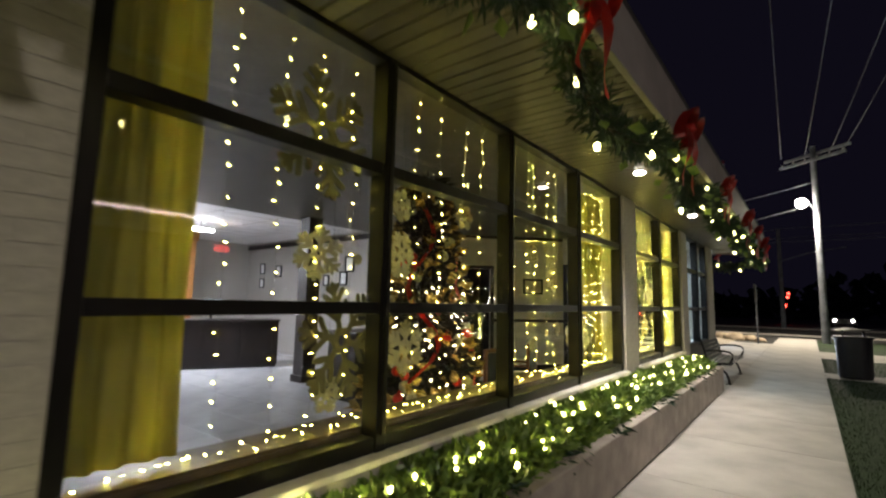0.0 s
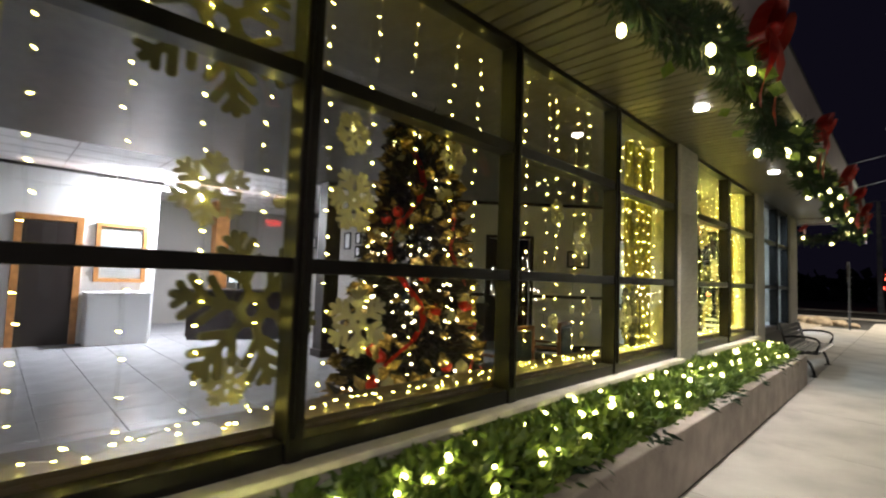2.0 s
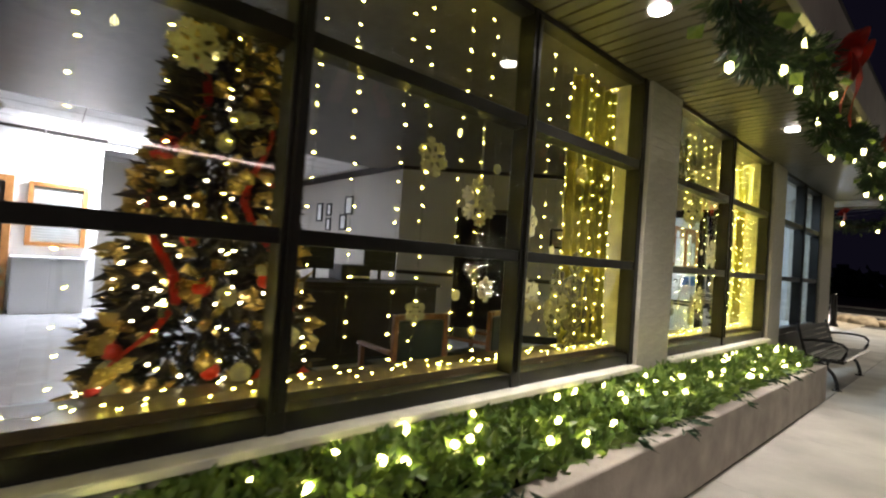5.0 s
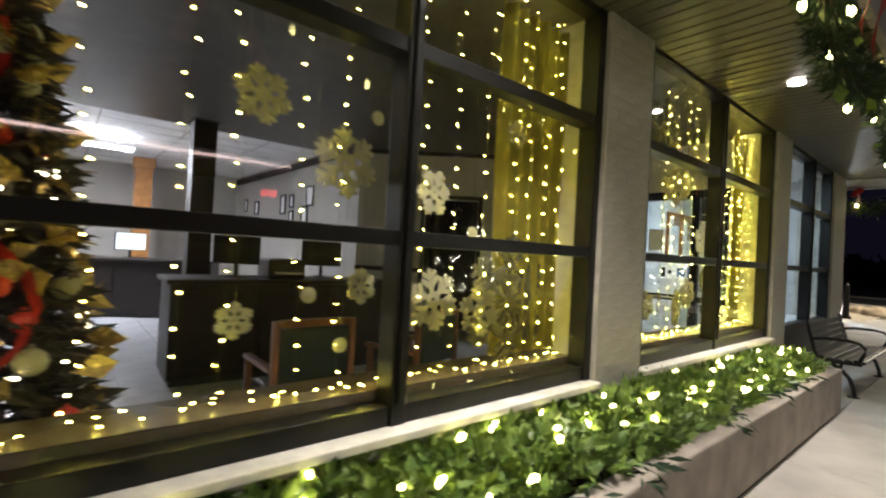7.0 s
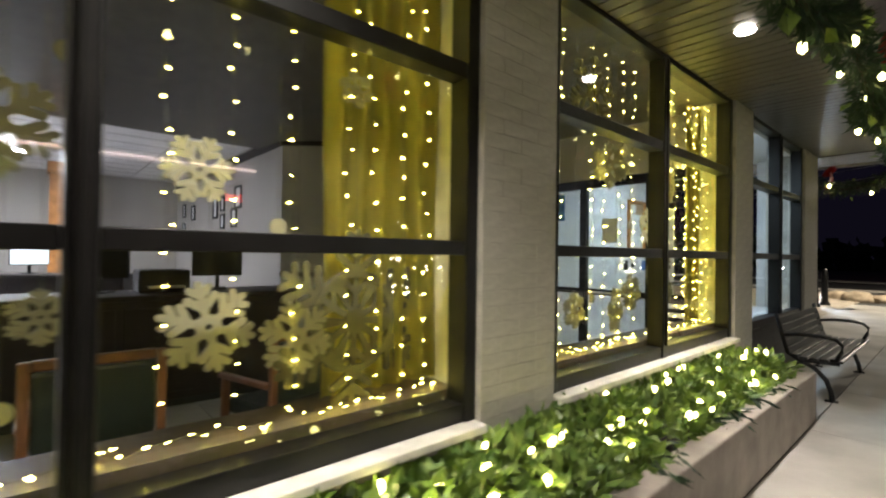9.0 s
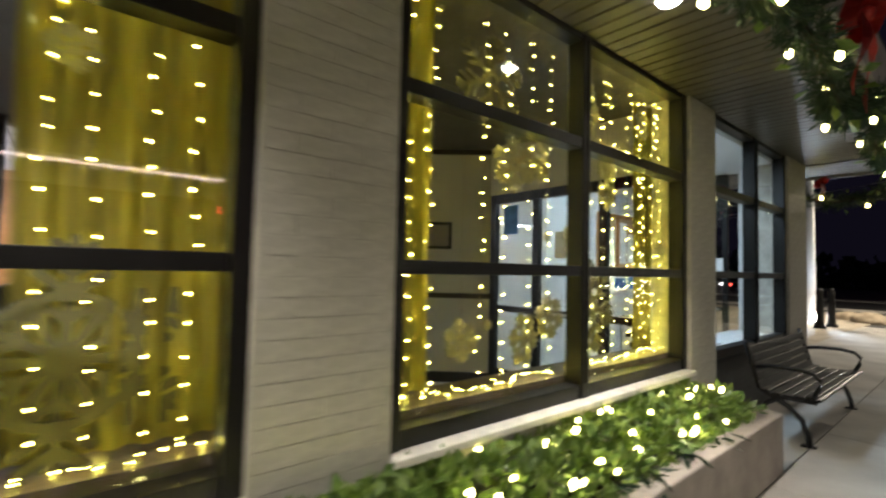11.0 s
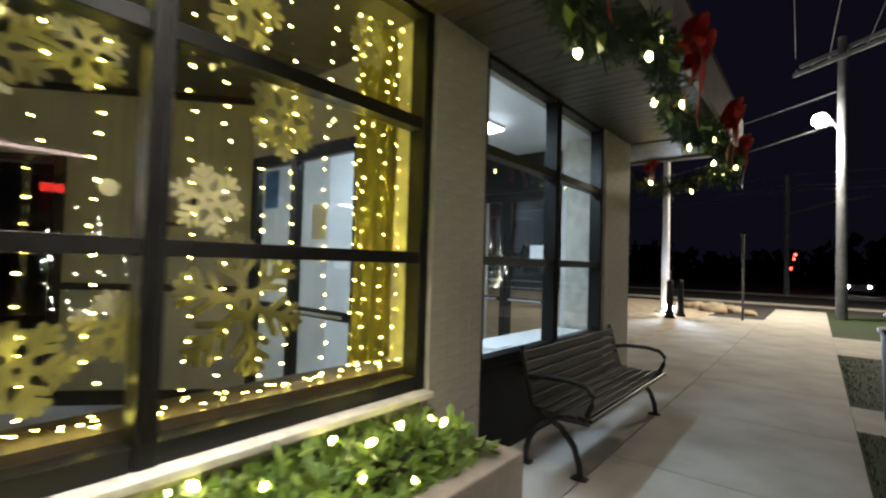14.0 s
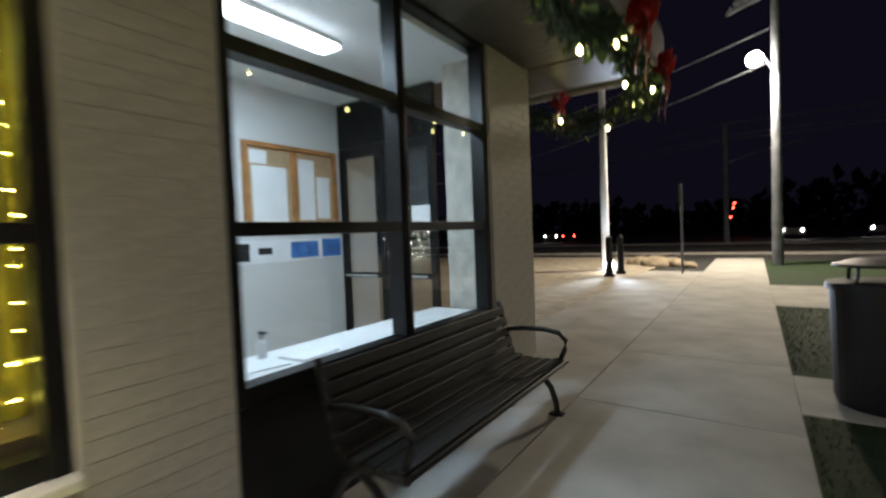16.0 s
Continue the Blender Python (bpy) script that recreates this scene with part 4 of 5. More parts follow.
nb = thing("notice_board", "oak-framed glazed notice board with pinned papers", "notice board")
B0, B1, Z0, Z1 = 12.56, 13.78, 1.62, 2.50
for lo, hi in (((-4.197, B0, Z0), (-4.15, B0 + 0.05, Z1)), ((-4.197, B1 - 0.05, Z0), (-4.15, B1, Z1)), ((-4.197, (B0 + B1) / 2 - 0.03, Z0 + 0.05), (-4.15, (B0 + B1) / 2 + 0.03, Z1 - 0.05)),
               ((-4.197, B0 + 0.051, Z0), (-4.15, B1 - 0.051, Z0 + 0.049)), ((-4.197, B0 + 0.051, Z1 - 0.049), (-4.15, B1 - 0.051, Z1))):
    box("frame_bar", lo, hi, M_OAK, 0.004, nb)
box("cork", (-4.196, B0 + 0.051, Z0 + 0.05), (-4.185, B1 - 0.051, Z1 - 0.05), M_CORK, 0, nb, "tan cork backing")
for y0, y1, z0, z1 in ((12.66, 13.08, 1.68, 2.26), (13.24, 13.46, 1.70, 2.38), (13.49, 13.68, 1.72, 2.2), (12.64, 12.84, 2.28, 2.42)):
    box("pinned_paper", (-4.184, y0, z0), (-4.181, y1, z1), M_PAPER, 0, nb)
ps = thing("poster_strip", "blue and white poster strip below the notice board", "poster")
box("sheet", (-4.197, 12.4, 1.25), (-4.192, 13.86, 1.49), M_PAPER, 0, ps)
for y0, y1, z0, z1 in ((12.7, 12.86, 1.34, 1.41), (13.1, 13.48, 1.28, 1.46), (13.54, 13.83, 1.27, 1.48), (12.44, 12.6, 1.28, 1.46)):
    box("print_patch", (-4.1915, y0, z0), (-4.190, y1, z1), M_BLUE if y0 > 12.8 else M_BLACKPLASTIC, 0, ps)
ld = thing("lobby_ledge", "white deep ledge inside the lobby window", "ledge")
box("top", (-2.62, 11.06, 0.72), (-2.13, 13.58, 0.765), M_WHITE, 0.008, ld)
for y in (11.1, 12.3, 13.5):
    box("bracket", (-2.58, y, 0.03), (-2.15, y + 0.05, 0.718), M_WHITE, 0, ld)
for k, (x, y, rz, m) in enumerate(((-2.3, 11.15, 0.3, M_PAPER), (-2.36, 11.42, -0.2, M_PAPER), (-2.42, 11.06, 0.9, M_CORK), (-2.3, 11.75, 0.1, M_PAPER))):
    bm = bmesh.new()
    add_box(bm, (-0.11, -0.15, 0), (0.11, 0.15, 0.006 + 0.004 * k))
    pp = tagged(finish("leaflet_pile", bm, m), "loose leaflets lying on the white ledge", "paper", "leaflets")
    pp.matrix_basis = Matrix.Translation((x, y, 0.766)) @ Matrix.Rotation(rz, 4, "Z")
fs = thing("yard_sign", "white sign board with a green edge on wire legs", "sign", loc=(-2.95, 11.45, 0.031))
box("board", (-0.2, -0.008, 0.42), (0.2, 0.008, 0.98), M_PAPER, 0.002, fs)
for lo, hi in (((-0.212, -0.01, 0.41), (-0.201, 0.01, 0.99)), ((0.201, -0.01, 0.41), (0.212, 0.01, 0.99)), ((-0.2, -0.01, 0.981), (0.2, 0.01, 0.992))):
    box("edge", lo, hi, M_NEEDLE, 0, fs, "green border")
for k, (w, z) in enumerate(((0.13, 0.86), (0.15, 0.74), (0.10, 0.62))):
    box("lettering_bar", (-w, -0.0105, z), (w, -0.0085, z + 0.06), M_DARKWOOD, 0, fs)
for x in (-0.12, 0.0, 0.12):
    bm = bmesh.new()
    add_cyl(bm, (x, 0, 0), (x, 0, 0.419), 0.005, seg=6)
    part("wire_leg", bm, M_BLACK, fs)
bt = thing("hand_gel_bottle", "small pump bottle standing on the ledge", "bottle", loc=(-2.5, 11.55, 0.766))
bm = bmesh.new()
add_cyl(bm, (0, 0, 0), (0, 0, 0.1), 0.03, seg=16)
add_cyl(bm, (0, 0, 0.1), (0, 0, 0.12), 0.03, 0.012, seg=16)
part("body", bm, M_PAPER, bt)
bm = bmesh.new()
add_cyl(bm, (0, 0, 0.121), (0, 0, 0.16), 0.008, seg=8)
add_box(bm, (-0.01, -0.01, 0.155), (0.05, 0.01, 0.168))
part("pump", bm, M_BLACKPLASTIC, bt)
dd = thing("door_3", "pair of dark-framed glass entrance doors", "door")
dd["kind"] = "structure"
dd.location = (0, 0.14, 0)
for x0 in (-4.19, -3.48):
    for lo, hi in (((x0, 13.72, 0.03), (x0 + 0.08, 13.78, 2.55)), ((x0 + 0.62, 13.72, 0.03), (x0 + 0.70, 13.78, 2.55)), ((x0 + 0.081, 13.72, 2.43), (x0 + 0.619, 13.78, 2.55)),
                   ((x0 + 0.081, 13.72, 0.03), (x0 + 0.619, 13.78, 0.25)), ((x0 + 0.081, 13.72, 1.0), (x0 + 0.619, 13.78, 1.06))):
        box("door_frame", lo, hi, M_FRAME, 0.004, dd)
    bm = bmesh.new()
    bm.faces.new([bm.verts.new(p) for p in ((x0 + 0.081, 13.75, 0.251), (x0 + 0.619, 13.75, 0.251), (x0 + 0.619, 13.75, 2.429), (x0 + 0.081, 13.75, 2.429))])
    glazing("pane", bm, dd)
    bm = bmesh.new()
    add_tube(bm, [(x0 + 0.1, 13.67, 1.03), (x0 + 0.60, 13.67, 1.03)], 0.014, 8)
    part("push_bar", bm, M_BLIND, dd, "pale metal push bar")
box("transom", (-4.19, 13.72, 2.56), (-2.77, 13.78, 3.09), M_FRAME, 0.004, dd)
box("notice", (-3.08, 13.71, 1.52), (-2.84, 13.716, 1.80), M_PAPER, 0, dd, "white paper notice taped to the glass")

slab("lobby_wall_end", (-2.64, 13.88), (-2.13, 13.64), 0.02, 3.10, 0.08, M_VWALL, "white painted lobby wall beside the doors")

# ---------- bench ----------
bn = thing("park_bench", "black slatted park bench with curled metal arms", "bench", loc=(0.12, 0, 0))
Y0, Y1 = 11.37, 13.40
for k in range(5):
    x0 = -1.80 + k * 0.088
    z = 0.415 + 0.018 * (abs(k - 2) / 2) ** 2
    box("seat_slat", (x0, Y0, z), (x0 + 0.074, Y1, z + 0.026), M_BENCHWOOD, 0.008, bn)
for k in range(5):
    z0 = 0.485 + k * 0.082
    bm = bmesh.new()
    add_box(bm, (-0.013, Y0, -0.035), (0.013, Y1, 0.035), 0.008)
    p_ = part("back_slat", bm, M_BENCHWOOD, bn)
    p_.matrix_basis = Matrix.Translation((-1.815 - 0.022 * k, 0, z0)) @ Matrix.Rotation(radians(-14), 4, "Y")
bm = bmesh.new()
add_tube(bm, [(-1.352, Y0, 0.435), (-1.352, Y1, 0.435)], 0.016, 8)
part("front_rail", bm, M_BLACK, bn, "smooth front tube")
for y in (Y0 + 0.03, Y1 - 0.03):
    bm = bmesh.new()
    add_tube(bm, [(-1.93, y, 0.89), (-1.87, y, 0.66), (-1.82, y, 0.46), (-1.72, y, 0.40), (-1.37, y, 0.41)], 0.022, 8)
    part("end_frame", bm, M_BLACK, bn, smooth=True)
    bm = bmesh.new()
    add_tube(bm, [(-1.87, y, 0.655), (-1.72, y, 0.68), (-1.52, y, 0.685), (-1.40, y, 0.665), (-1.345, y, 0.61), (-1.355, y, 0.54), (-1.40, y, 0.44)], 0.02, 8)
    part("armrest", bm, M_BLACK, bn, smooth=True)
    bm = bmesh.new()
    add_tube(bm, [(-1.70, y, 0.395), (-1.58, y, 0.33), (-1.48, y, 0.22), (-1.44, y, 0.10), (-1.43, y, 0.012)], 0.024, 8)
    add_box(bm, (-1.49, y - 0.035, 0.0), (-1.38, y + 0.035, 0.016))
    part("leg", bm, M_BLACK, bn, smooth=False)
    bm = bmesh.new()
    add_tube(bm, [(-1.66, y, 0.395), (-1.76, y, 0.33), (-1.84, y, 0.2), (-1.87, y, 0.09), (-1.88, y, 0.012)], 0.024, 8)
    add_box(bm, (-1.93, y - 0.035, 0.0), (-1.82, y + 0.035, 0.016))
    part("leg", bm, M_BLACK, bn, smooth=False)

# ---------- litter bin ----------
bi = thing("litter_bin", "round dark litter bin with a raised lid", "litter bin", loc=(0.86, 14.75, 0))
bm = bmesh.new()
add_cyl(bm, (0, 0, 0.061), (0, 0, 0.93), 0.32, 0.35, 32)
part("body", bm, M_BIN, bi)
bm = bmesh.new()
add_cyl(bm, (0, 0, 0.0), (0, 0, 0.06), 0.30, 0.32, 32)
part("base", bm, M_BIN, bi)
bm = bmesh.new()
add_cyl(bm, (0, 0, 0.931), (0, 0, 0.98), 0.375, 0.375, 32)
part("rim", bm, M_BIN, bi)
for k in range(4):
    a = math.pi / 4 + k * math.pi / 2
    bm = bmesh.new()
    add_cyl(bm, (0.28 * math.cos(a), 0.28 * math.sin(a), 0.98), (0.27 * math.cos(a), 0.27 * math.sin(a), 1.11), 0.014, seg=6)
    part("lid_post", bm, M_BIN, bi)
bm = bmesh.new()
add_cyl(bm, (0, 0, 1.11), (0, 0, 1.13), 0.33, 0.33, 32)
add_cyl(bm, (0, 0, 1.13), (0, 0, 1.17), 0.33, 0.18, 32)
part("lid", bm, M_BIN, bi)

# ---------- street things ----------
up = thing("utility_pole", "tall grey wooden utility pole with double crossarms", "utility pole", loc=(0.66, 28.9, -0.02))
bm = bmesh.new()
add_cyl(bm, (0, 0, 0), (0, 0, 9.75), 0.17, 0.12, 14)
part("pole", bm, M_POLE, up)
for dy, dz in ((-0.16, 9.02), (0.16, 9.40)):
    arm = box("crossarm", (-1.62, dy - 0.06, dz - 0.07), (1.62, dy + 0.06, dz + 0.07), M_POLE, 0.01, up)
    arm.matrix_basis = Matrix.Rotation(-0.67, 4, "Z")
for k in range(6):
    bm = bmesh.new()
    add_cyl(bm, (-1.5 + k * 0.6, -0.16, 9.091), (-1.5 + k * 0.6, -0.16, 9.19), 0.04, 0.03, 10)
    part("insulator", bm, M_BLIND, up).matrix_basis = Matrix.Rotation(-0.67, 4, "Z")
bm = bmesh.new()
add_tube(bm, [(-0.1, -0.05, 6.5), (-0.28, -0.2, 6.85), (-0.48, -0.36, 6.98)], 0.035, 8)
part("lamp_arm", bm, M_POLE, up)
bm = bmesh.new()
add_ball(bm, (-0.56, -0.41, 7.04), 0.16, 2, 1.1, 1.2, 0.5)
part("lamp_head", bm, M_POLE, up)
bm = bmesh.new()
add_ball(bm, (-0.58, -0.44, 6.84), 0.25, 2, 1.0, 1.0, 0.95)
part("lamp_lens", bm, M_LAMPHEAD, up, "glowing lamp lens")
for x, y, h in ((-1.6, 47.6, 8.3),):
    p2_ = thing("far_utility_pole", "slim grey utility pole across the road", "utility pole", loc=(x, y, -0.06))
    bm = bmesh.new()
    add_cyl(bm, (0, 0, 0), (0, 0, h), 0.18, 0.14, 12)
    part("pole", bm, M_POLE, p2_)
    bm = bmesh.new()
    add_tube(bm, [(0, 0, 5.6), (2.0, -0.5, 6.2), (4.2, -1.2, 6.45)], 0.05, 6)
    part("lamp_arm", bm, M_POLE, p2_)


def cable(a, b, sag, r, label):
    pts = []
    for k in range(25):
        u = k / 24
        p = Vector(a).lerp(Vector(b), u)
        p.z -= sag * 4 * u * (1 - u)
        pts.append(p)
    bm = bmesh.new()
    add_tube(bm, pts, r, 5)
    tagged(finish("overhead_cable", bm, M_POLE), label, "cable", "overhead cables")


for k, x in enumerate((-0.62, 0.34, 1.3, 1.78)):
    cable((x, 28.74, 9.25), (x + 1.2 + 0.6 * k, -25, 9.4), 0.8, 0.014, "thin overhead power cable running along the street")
cable((0.66, 28.9, 7.9), (-26, 45, 8.8), 0.8, 0.02, "thin overhead cable crossing the road")
cable((0.66, 28.9, 6.8), (-30, 47, 6.2), 0.9, 0.02, "thin overhead cable crossing the road")
for z in (9.3, 8.5, 8.2):
    cable((-1.6, 47.6, z - 1.0), (-34, 62, z - 0.4), 0.6, 0.03, "thin overhead cable beyond the plaza")
    cable((-1.6, 47.6, z - 1.0), (30, 46, z + 0.5), 0.6, 0.03, "thin overhead cable beyond the plaza")
fp = thing("flagpole", "tall white flagpole lit from its foot with a hanging flag", "flagpole", loc=(-4.21, 26.0, -0.015))
bm = bmesh.new()
add_cyl(bm, (0, 0, 0), (0, 0, 9.6), 0.15, 0.08, 16)
part("pole", bm, M_FLAGPOLE, fp)
bm = bmesh.new()
add_cyl(bm, (0, 0, 0), (0, 0, 0.06), 0.36, 0.3, 20)
part("collar", bm, M_FLAGPOLE, fp)
bm = bmesh.new()
add_ball(bm, (0, 0, 9.66), 0.11, 2)
part("finial", bm, M_GOLD, fp)
for s in range(9):
    bm = bmesh.new()
    rows = []
    for k in range(15):
        u = k / 14
        x = 0.10 + 1.75 * u * (0.75 + 0.08 * math.sin(u * 6))
        y = 0.22 * math.sin(u * 9 + s * 0.2)
        z = 9.35 - 0.6 * u - 0.17 * s - 0.25 * u * math.sin(u * 4)
        rows.append((bm.verts.new((x, y, z)), bm.verts.new((x, y + 0.02, z - 0.168))))
    for a, b in zip(rows, rows[1:]):
        bm.faces.new((a[0], a[1], b[1], b[0]))
    bmesh.ops.solidify(bm, geom=bm.faces[:], thickness=0.01)
    part("flag_stripe", bm, M_RED if s % 2 == 0 else M_PAPER, fp, "red cloth stripe" if s % 2 == 0 else "white cloth stripe", True)
sp = thing("ground_spotlight", "small bright spotlight at the foot of the flagpole", "lamp", loc=(-3.9, 25.25, -0.013))
box("body", (-0.1, -0.1, 0), (0.1, 0.1, 0.16), M_BLACKPLASTIC, 0.02, sp)
bm = bmesh.new()
add_ball(bm, (0, 0, 0.24), 0.17, 2)
part("lens", bm, M_HEAD, sp, "glaring lens")
for x, y in ((-3.62, 24.1), (-3.5, 25.0)):
    bo = thing("bollard", "dark metal bollard on the plaza", "bollard", "plaza bollards", (x, y, -0.014))
    bm = bmesh.new()
    add_cyl(bm, (0, 0, 0), (0, 0, 1.1), 0.11, 0.09, 14)
    add_ball(bm, (0, 0, 1.12), 0.1, 2)
    part("post", bm, M_BLACK, bo)
    bm = bmesh.new()
    add_cyl(bm, (0, 0, 0), (0, 0, 0.1), 0.17, 0.14, 14)
    part("base", bm, M_BLACK, bo)
sg = thing("street_sign", "narrow sign post seen edge on beside the walk", "sign post", loc=(-1.79, 25.3, -0.004))
bm = bmesh.new()
add_cyl(bm, (0, 0, 0), (0, 0, 2.7), 0.035, seg=8)
part("post", bm, M_POLE, sg)
box("plate", (-0.06, -0.18, 1.9), (-0.045, 0.18, 2.7), M_BLACK, 0.004, sg)
for i, (x, y, s) in enumerate(((-3.0, 28.2, 0.5), (-2.4, 28.6, 0.36), (-3.7, 29.0, 0.45), (-1.9, 28.0, 0.28))):
    bm = bmesh.new()
    bmesh.ops.create_icosphere(bm, subdivisions=3, radius=s)
    for v in bm.verts:
        v.co *= 1 + 0.25 * noise.noise(v.co * 3 + Vector((i * 5, 0, 0)))
        v.co.z *= 0.6
    ob = tagged(finish("boulder", bm, M_STONE, True), "tan landscape boulder at the edge of the plaza", "boulder", "boulders")
    ob.location = (x, y, s * 0.3 - 0.1)
structure(box("road", (-200, 36, -0.3), (200, 47, -0.05), M_ASPHALT), "dark asphalt road beyond the plaza", "road")
structure(box("kerb", (-200, 35.6, -0.3), (200, 35.95, 0.03), M_WALK), "pale concrete kerb along the road", "kerb")
structure(box("far_pavement", (-200, 47.4, -0.3), (200, 50, -0.01), M_WALK), "pale pavement across the road", "pavement")


def car(x, y, rz, label, front=True):
    """A parked car, seen as a dark shape with its lamps on."""
    th = thing("parked_car", label, "car", "parked cars")
    th.matrix_basis = Matrix.Translation((x, y, -0.05)) @ Matrix.Rotation(rz, 4, "Z")
    bm = bmesh.new()
    prof = [(-2.2, 0.35), (-2.2, 0.85), (-1.5, 0.95), (-0.8, 1.42), (0.7, 1.45), (1.35, 0.98), (2.15, 0.85), (2.2, 0.35)]
    a = [bm.verts.new((px, -0.85, pz)) for px, pz in prof]
    b = [bm.verts.new((px, 0.85, pz)) for px, pz in prof]
    bm.faces.new(a)
    bm.faces.new(b[::-1])
    for i in range(len(prof)):
        k = (i + 1) % len(prof)
        bm.faces.new((a[i], a[k], b[k], b[i]))
    part("body", bm, M_BLACK, th)
    for wx in (-1.35, 1.35):
        for wy in (-0.82, 0.82):
            bm = bmesh.new()
            add_cyl(bm, (wx, wy - 0.1, 0.33), (wx, wy + 0.1, 0.33), 0.33, seg=18)
            part("wheel", bm, M_BLACKPLASTIC, th)
    for wy in (-0.62, 0.62):
        bm = bmesh.new()
        add_ball(bm, (2.2 if front else -2.2, wy, 0.68), 0.11, 2)
        part("headlight" if front else "taillight", bm, M_HEAD if front else M_REDDOT, th)


car(2.6, 58, -1.6, "dark parked car with bright headlights")
car(8.5, 60, -1.7, "dark parked car with headlights on")
car(-16.2, 60, 1.5, "dark parked car with red tail lights", False)
car(-19.5, 62, -1.4, "dark parked car with headlights on")
ts = thing("traffic_signal", "distant red traffic signal on a dark mast", "traffic light", loc=(-1.7, 62, -0.06))
bm = bmesh.new()
add_cyl(bm, (0, 0, 0), (0, 0, 3.6), 0.08, seg=8)
part("mast", bm, M_BLACK, ts)
for z in (2.0, 2.9, 3.3):
    bm = bmesh.new()
    add_ball(bm, (0.25 * (z - 2.6), -0.15, z), 0.12, 2)
    part("red_lens", bm, M_REDDOT, ts)
# low dark tree line far off
pts = []
for i in range(5000):
    x = RNG.uniform(-150, 150)
    h = 5 + 3 * noise.noise(Vector((x * 0.05, 0, 0)))
    pts.append((Vector((x, 95 + RNG.uniform(-4, 4), max(0, RNG.random() * h))), rdir()))
leaf_cloud("far_tree_line", pts, 2.2, M_NEEDLE, "dark line of trees beyond the road", "trees", narrow=0.4)


def lit_tree(x, y, h, label):
    th = thing("lit_street_tree", label, "tree", "lit street trees", (x, y, -0.02))
    bm = bmesh.new()
    add_tube(bm, [(0, 0, 0), (0.02, 0.01, 0.6), (-0.01, 0.02, 1.1), (0.0, 0.0, h * 0.75)], [0.05, 0.04, 0.032, 0.012], 8)
    for k in range(9):
        a = k * 2.4
        z = 0.75 + 0.11 * k
        add_tube(bm, [(0, 0, z), (0.22 * math.cos(a), 0.22 * math.sin(a), z + 0.2), (0.42 * math.cos(a), 0.42 * math.sin(a), z + 0.5)], [0.018, 0.012, 0.006], 5)
    part("trunk", bm, M_BARK, th)
    pts = []
    bm = bmesh.new()
    for i in range(900):
        d = rdir() * (RNG.random() ** 0.4)
        p = Vector((d.x * 0.56, d.y * 0.56, 1.45 + d.z * 0.68))
        pts.append((p, rdir()))
        if i % 15 == 0:
            o = d.normalized() * RNG.uniform(0.85, 1.08)
            add_ball(bm, Vector((o.x * 0.56, o.y * 0.56, 1.45 + o.z * 0.68)), 0.017, 1)
    leaf_cloud("crown", pts, 0.09, M_NEEDLE, "", "", narrow=0.35, parent=th)
    part("bulbs", bm, M_CHIP, th, "tiny white lights wound through the crown")


lit_tree(2.5, 9.8, 2.3, "small street tree wound with tiny white lights")
lit_tree(2.6, 18.3, 2.6, "small street tree wound with tiny white lights")
# lit canopy across the street
cp = thing("forecourt_canopy", "lit canopy of the forecourt across the street", "canopy", loc=(0, 0, -0.06))
box("roof", (23.2, 1.5, 5.9), (30, 14.3, 6.5), M_WHITE, 0.02, cp)
box("light_strip", (23.12, 1.5, 6.1), (23.198, 14.3, 6.24), M_CANOPY, 0, cp, "glowing strip along the edge")
for x in (24.5, 28.5):
    for y in (3, 13):
        box("post", (x - 0.15, y - 0.15, 0), (x + 0.15, y + 0.15, 5.898), M_POLE, 0, cp)
box("sign", (23.0, 12.6, 4.3), (23.1, 13.5, 4.7), M_REDSIGN, 0.01, cp, "glowing red sign")

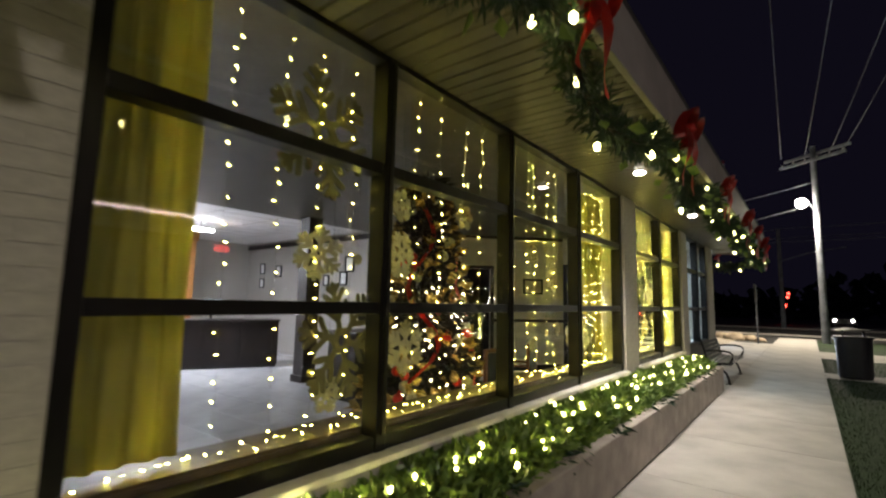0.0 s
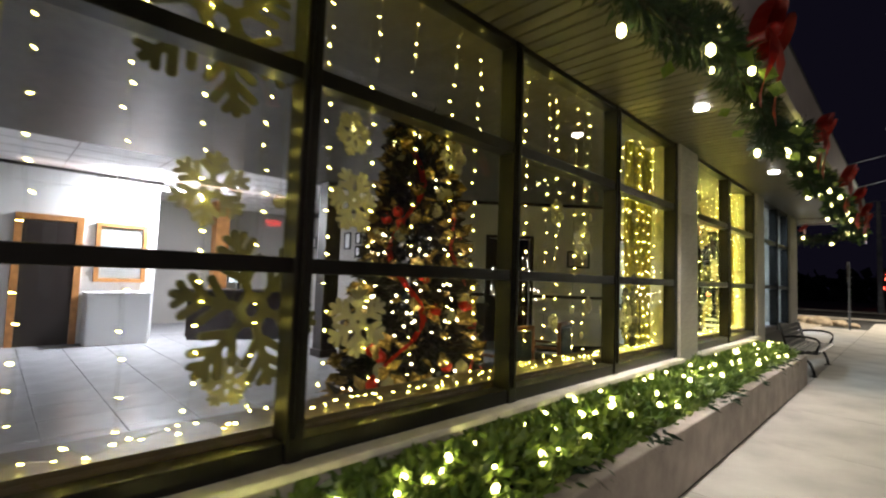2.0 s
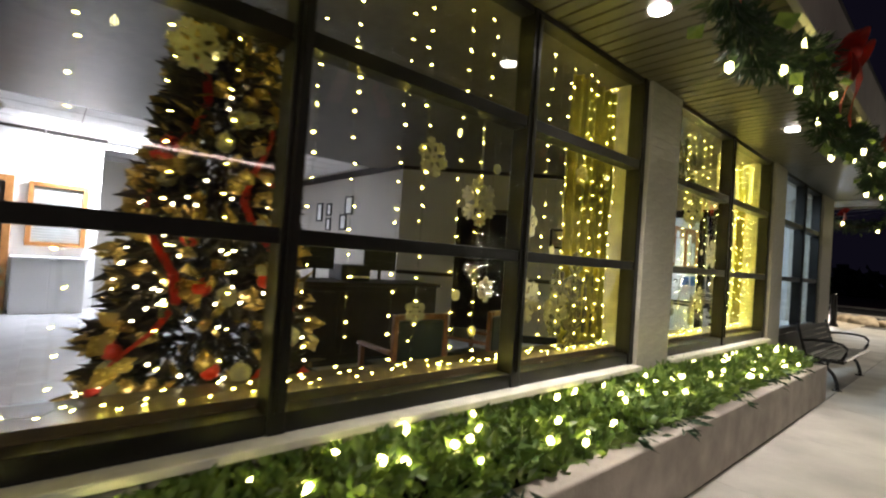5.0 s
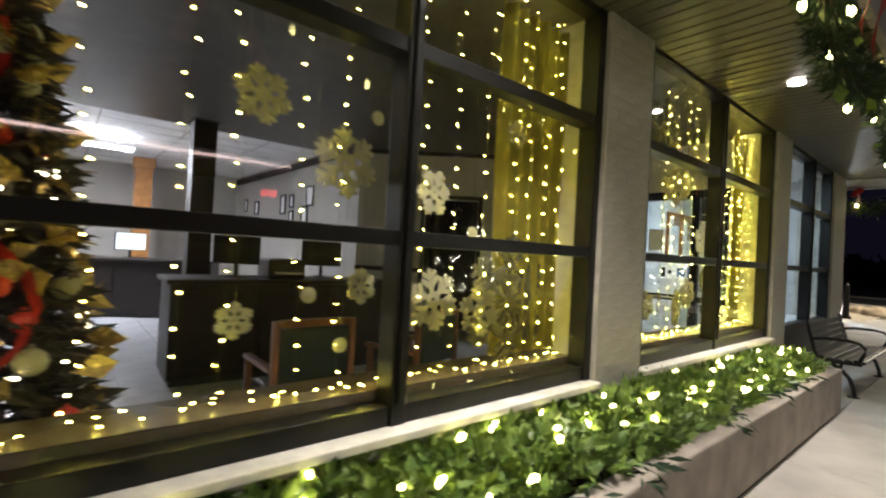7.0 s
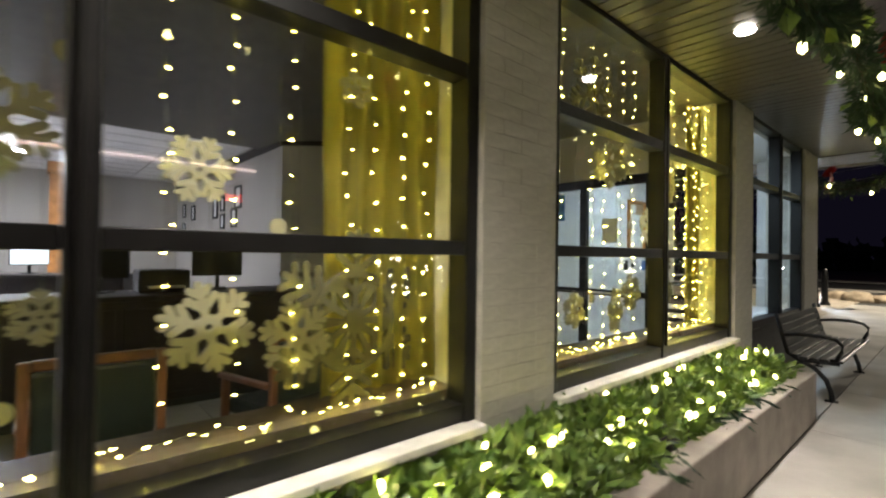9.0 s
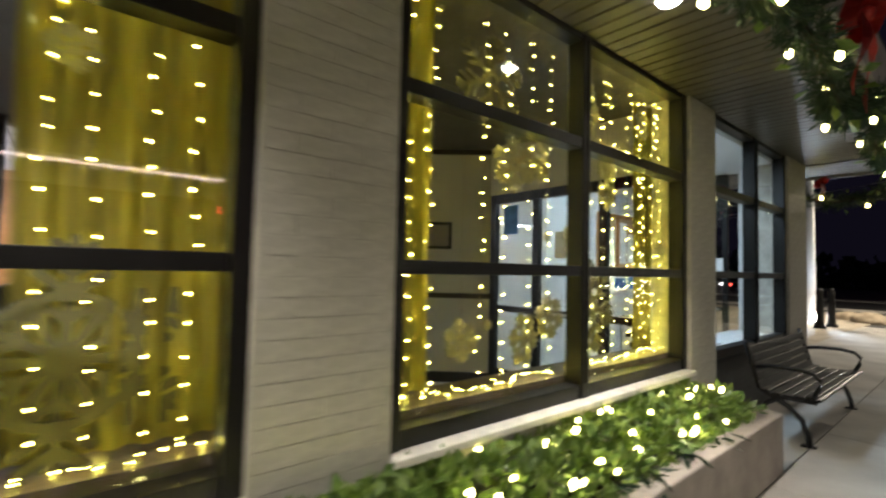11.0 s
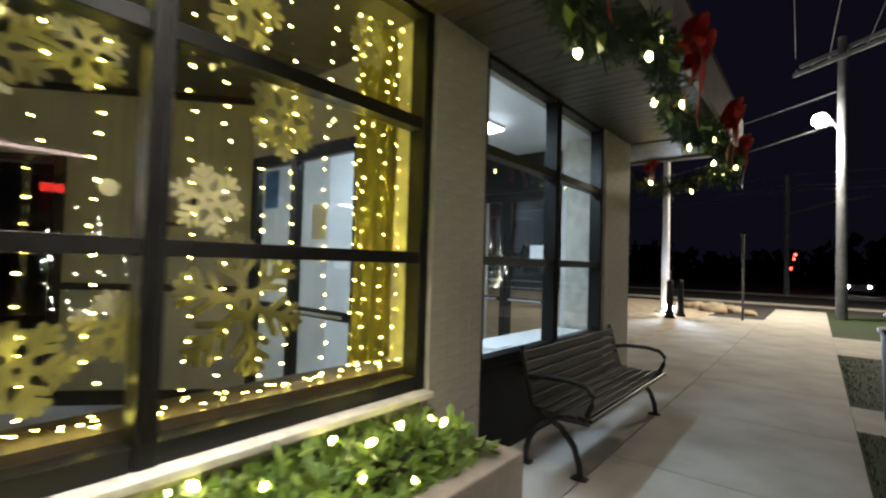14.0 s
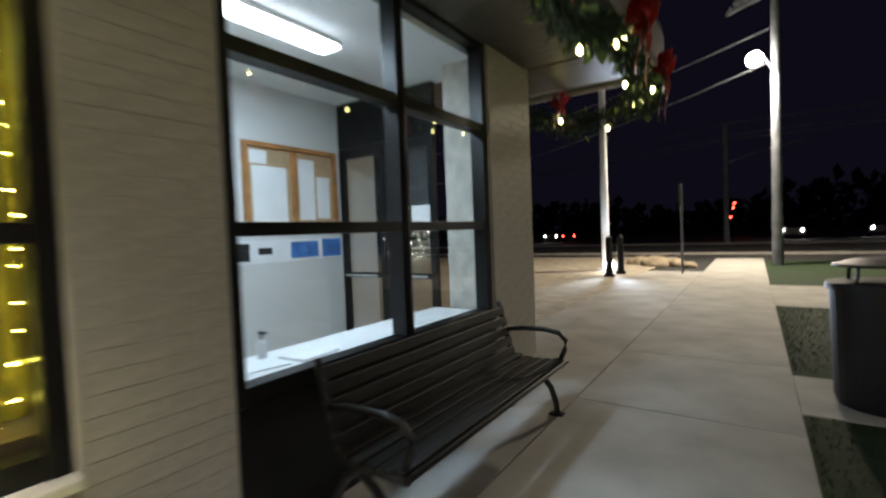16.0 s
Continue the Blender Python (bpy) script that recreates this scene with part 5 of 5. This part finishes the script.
# ---------- bricks and paving, last ----------
def brick_course(parent, y0, y1, z0=0.0, z1=SOFFIT - 0.02):
    bl, bh = 0.29, 0.072
    for row in range(int((z1 - z0) / (bh + 0.008))):
        z = z0 + row * (bh + 0.008) + 0.003
        y = y0 + 0.003
        off = (bl / 2) if row % 2 else bl
        first = True
        while y < y1 - 0.02:
            l = off if first else bl
            first = False
            l = min(l, y1 - 0.003 - y)
            if l > 0.03:
                share("brick", BR, parent, Matrix.Translation((FACE - 0.007 + RNG.uniform(-0.0008, 0.0008), y, z)) @ Matrix.Diagonal((1, l - 0.003, bh + 0.003, 1)))
            y += l
bm = bmesh.new()
add_box(bm, (-0.02, 0, 0), (0.0035, 1, 1), 0.0)
BR = mesh_of("brick", bm, M_BRICK)
brick_course(p0, -0.9, W1[0])
brick_course(p1, W1[-1], W2[0], 0.3)
brick_course(p2, W2[-1], W3[0])
brick_course(p3, W3[-1], CORNER)
bm = bmesh.new()
add_box(bm, (-1.296, 0.003, 0.0), (0.296, 1.797, 0.02), 0.006)
SL = mesh_of("paving_slab", bm, M_WALK)
PV = bpy.data.objects["pavement"]
for k in range(24):
    share("paving_slab", SL, PV, Matrix.Translation((0, -11.4 + k * 1.8, -0.016)))
# boards of the soffit
SOFF = bpy.data.objects["soffit"]
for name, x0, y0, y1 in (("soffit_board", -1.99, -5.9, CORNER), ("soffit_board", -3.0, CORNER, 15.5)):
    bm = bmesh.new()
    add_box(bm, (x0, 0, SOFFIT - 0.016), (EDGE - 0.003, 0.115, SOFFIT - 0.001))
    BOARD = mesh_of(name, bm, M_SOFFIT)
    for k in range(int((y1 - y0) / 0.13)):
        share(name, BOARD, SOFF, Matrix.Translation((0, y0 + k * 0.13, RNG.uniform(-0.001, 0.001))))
# grass blades along the verge
pts = []
for i in range(9000):
    y = RNG.uniform(3, 19.6)
    if 14.2 < y < 15.45:
        continue
    x = 0.32 + 2.3 * RNG.random() ** 1.6
    pts.append((Vector((x, y, -0.012)), Vector((RNG.uniform(-0.5, 0.5), RNG.uniform(-0.5, 0.5), 1))))
leaf_cloud("verge_grass_blades", pts, 0.05, M_GRASS, "short mown grass blades beside the pavement", "grass", narrow=0.1)
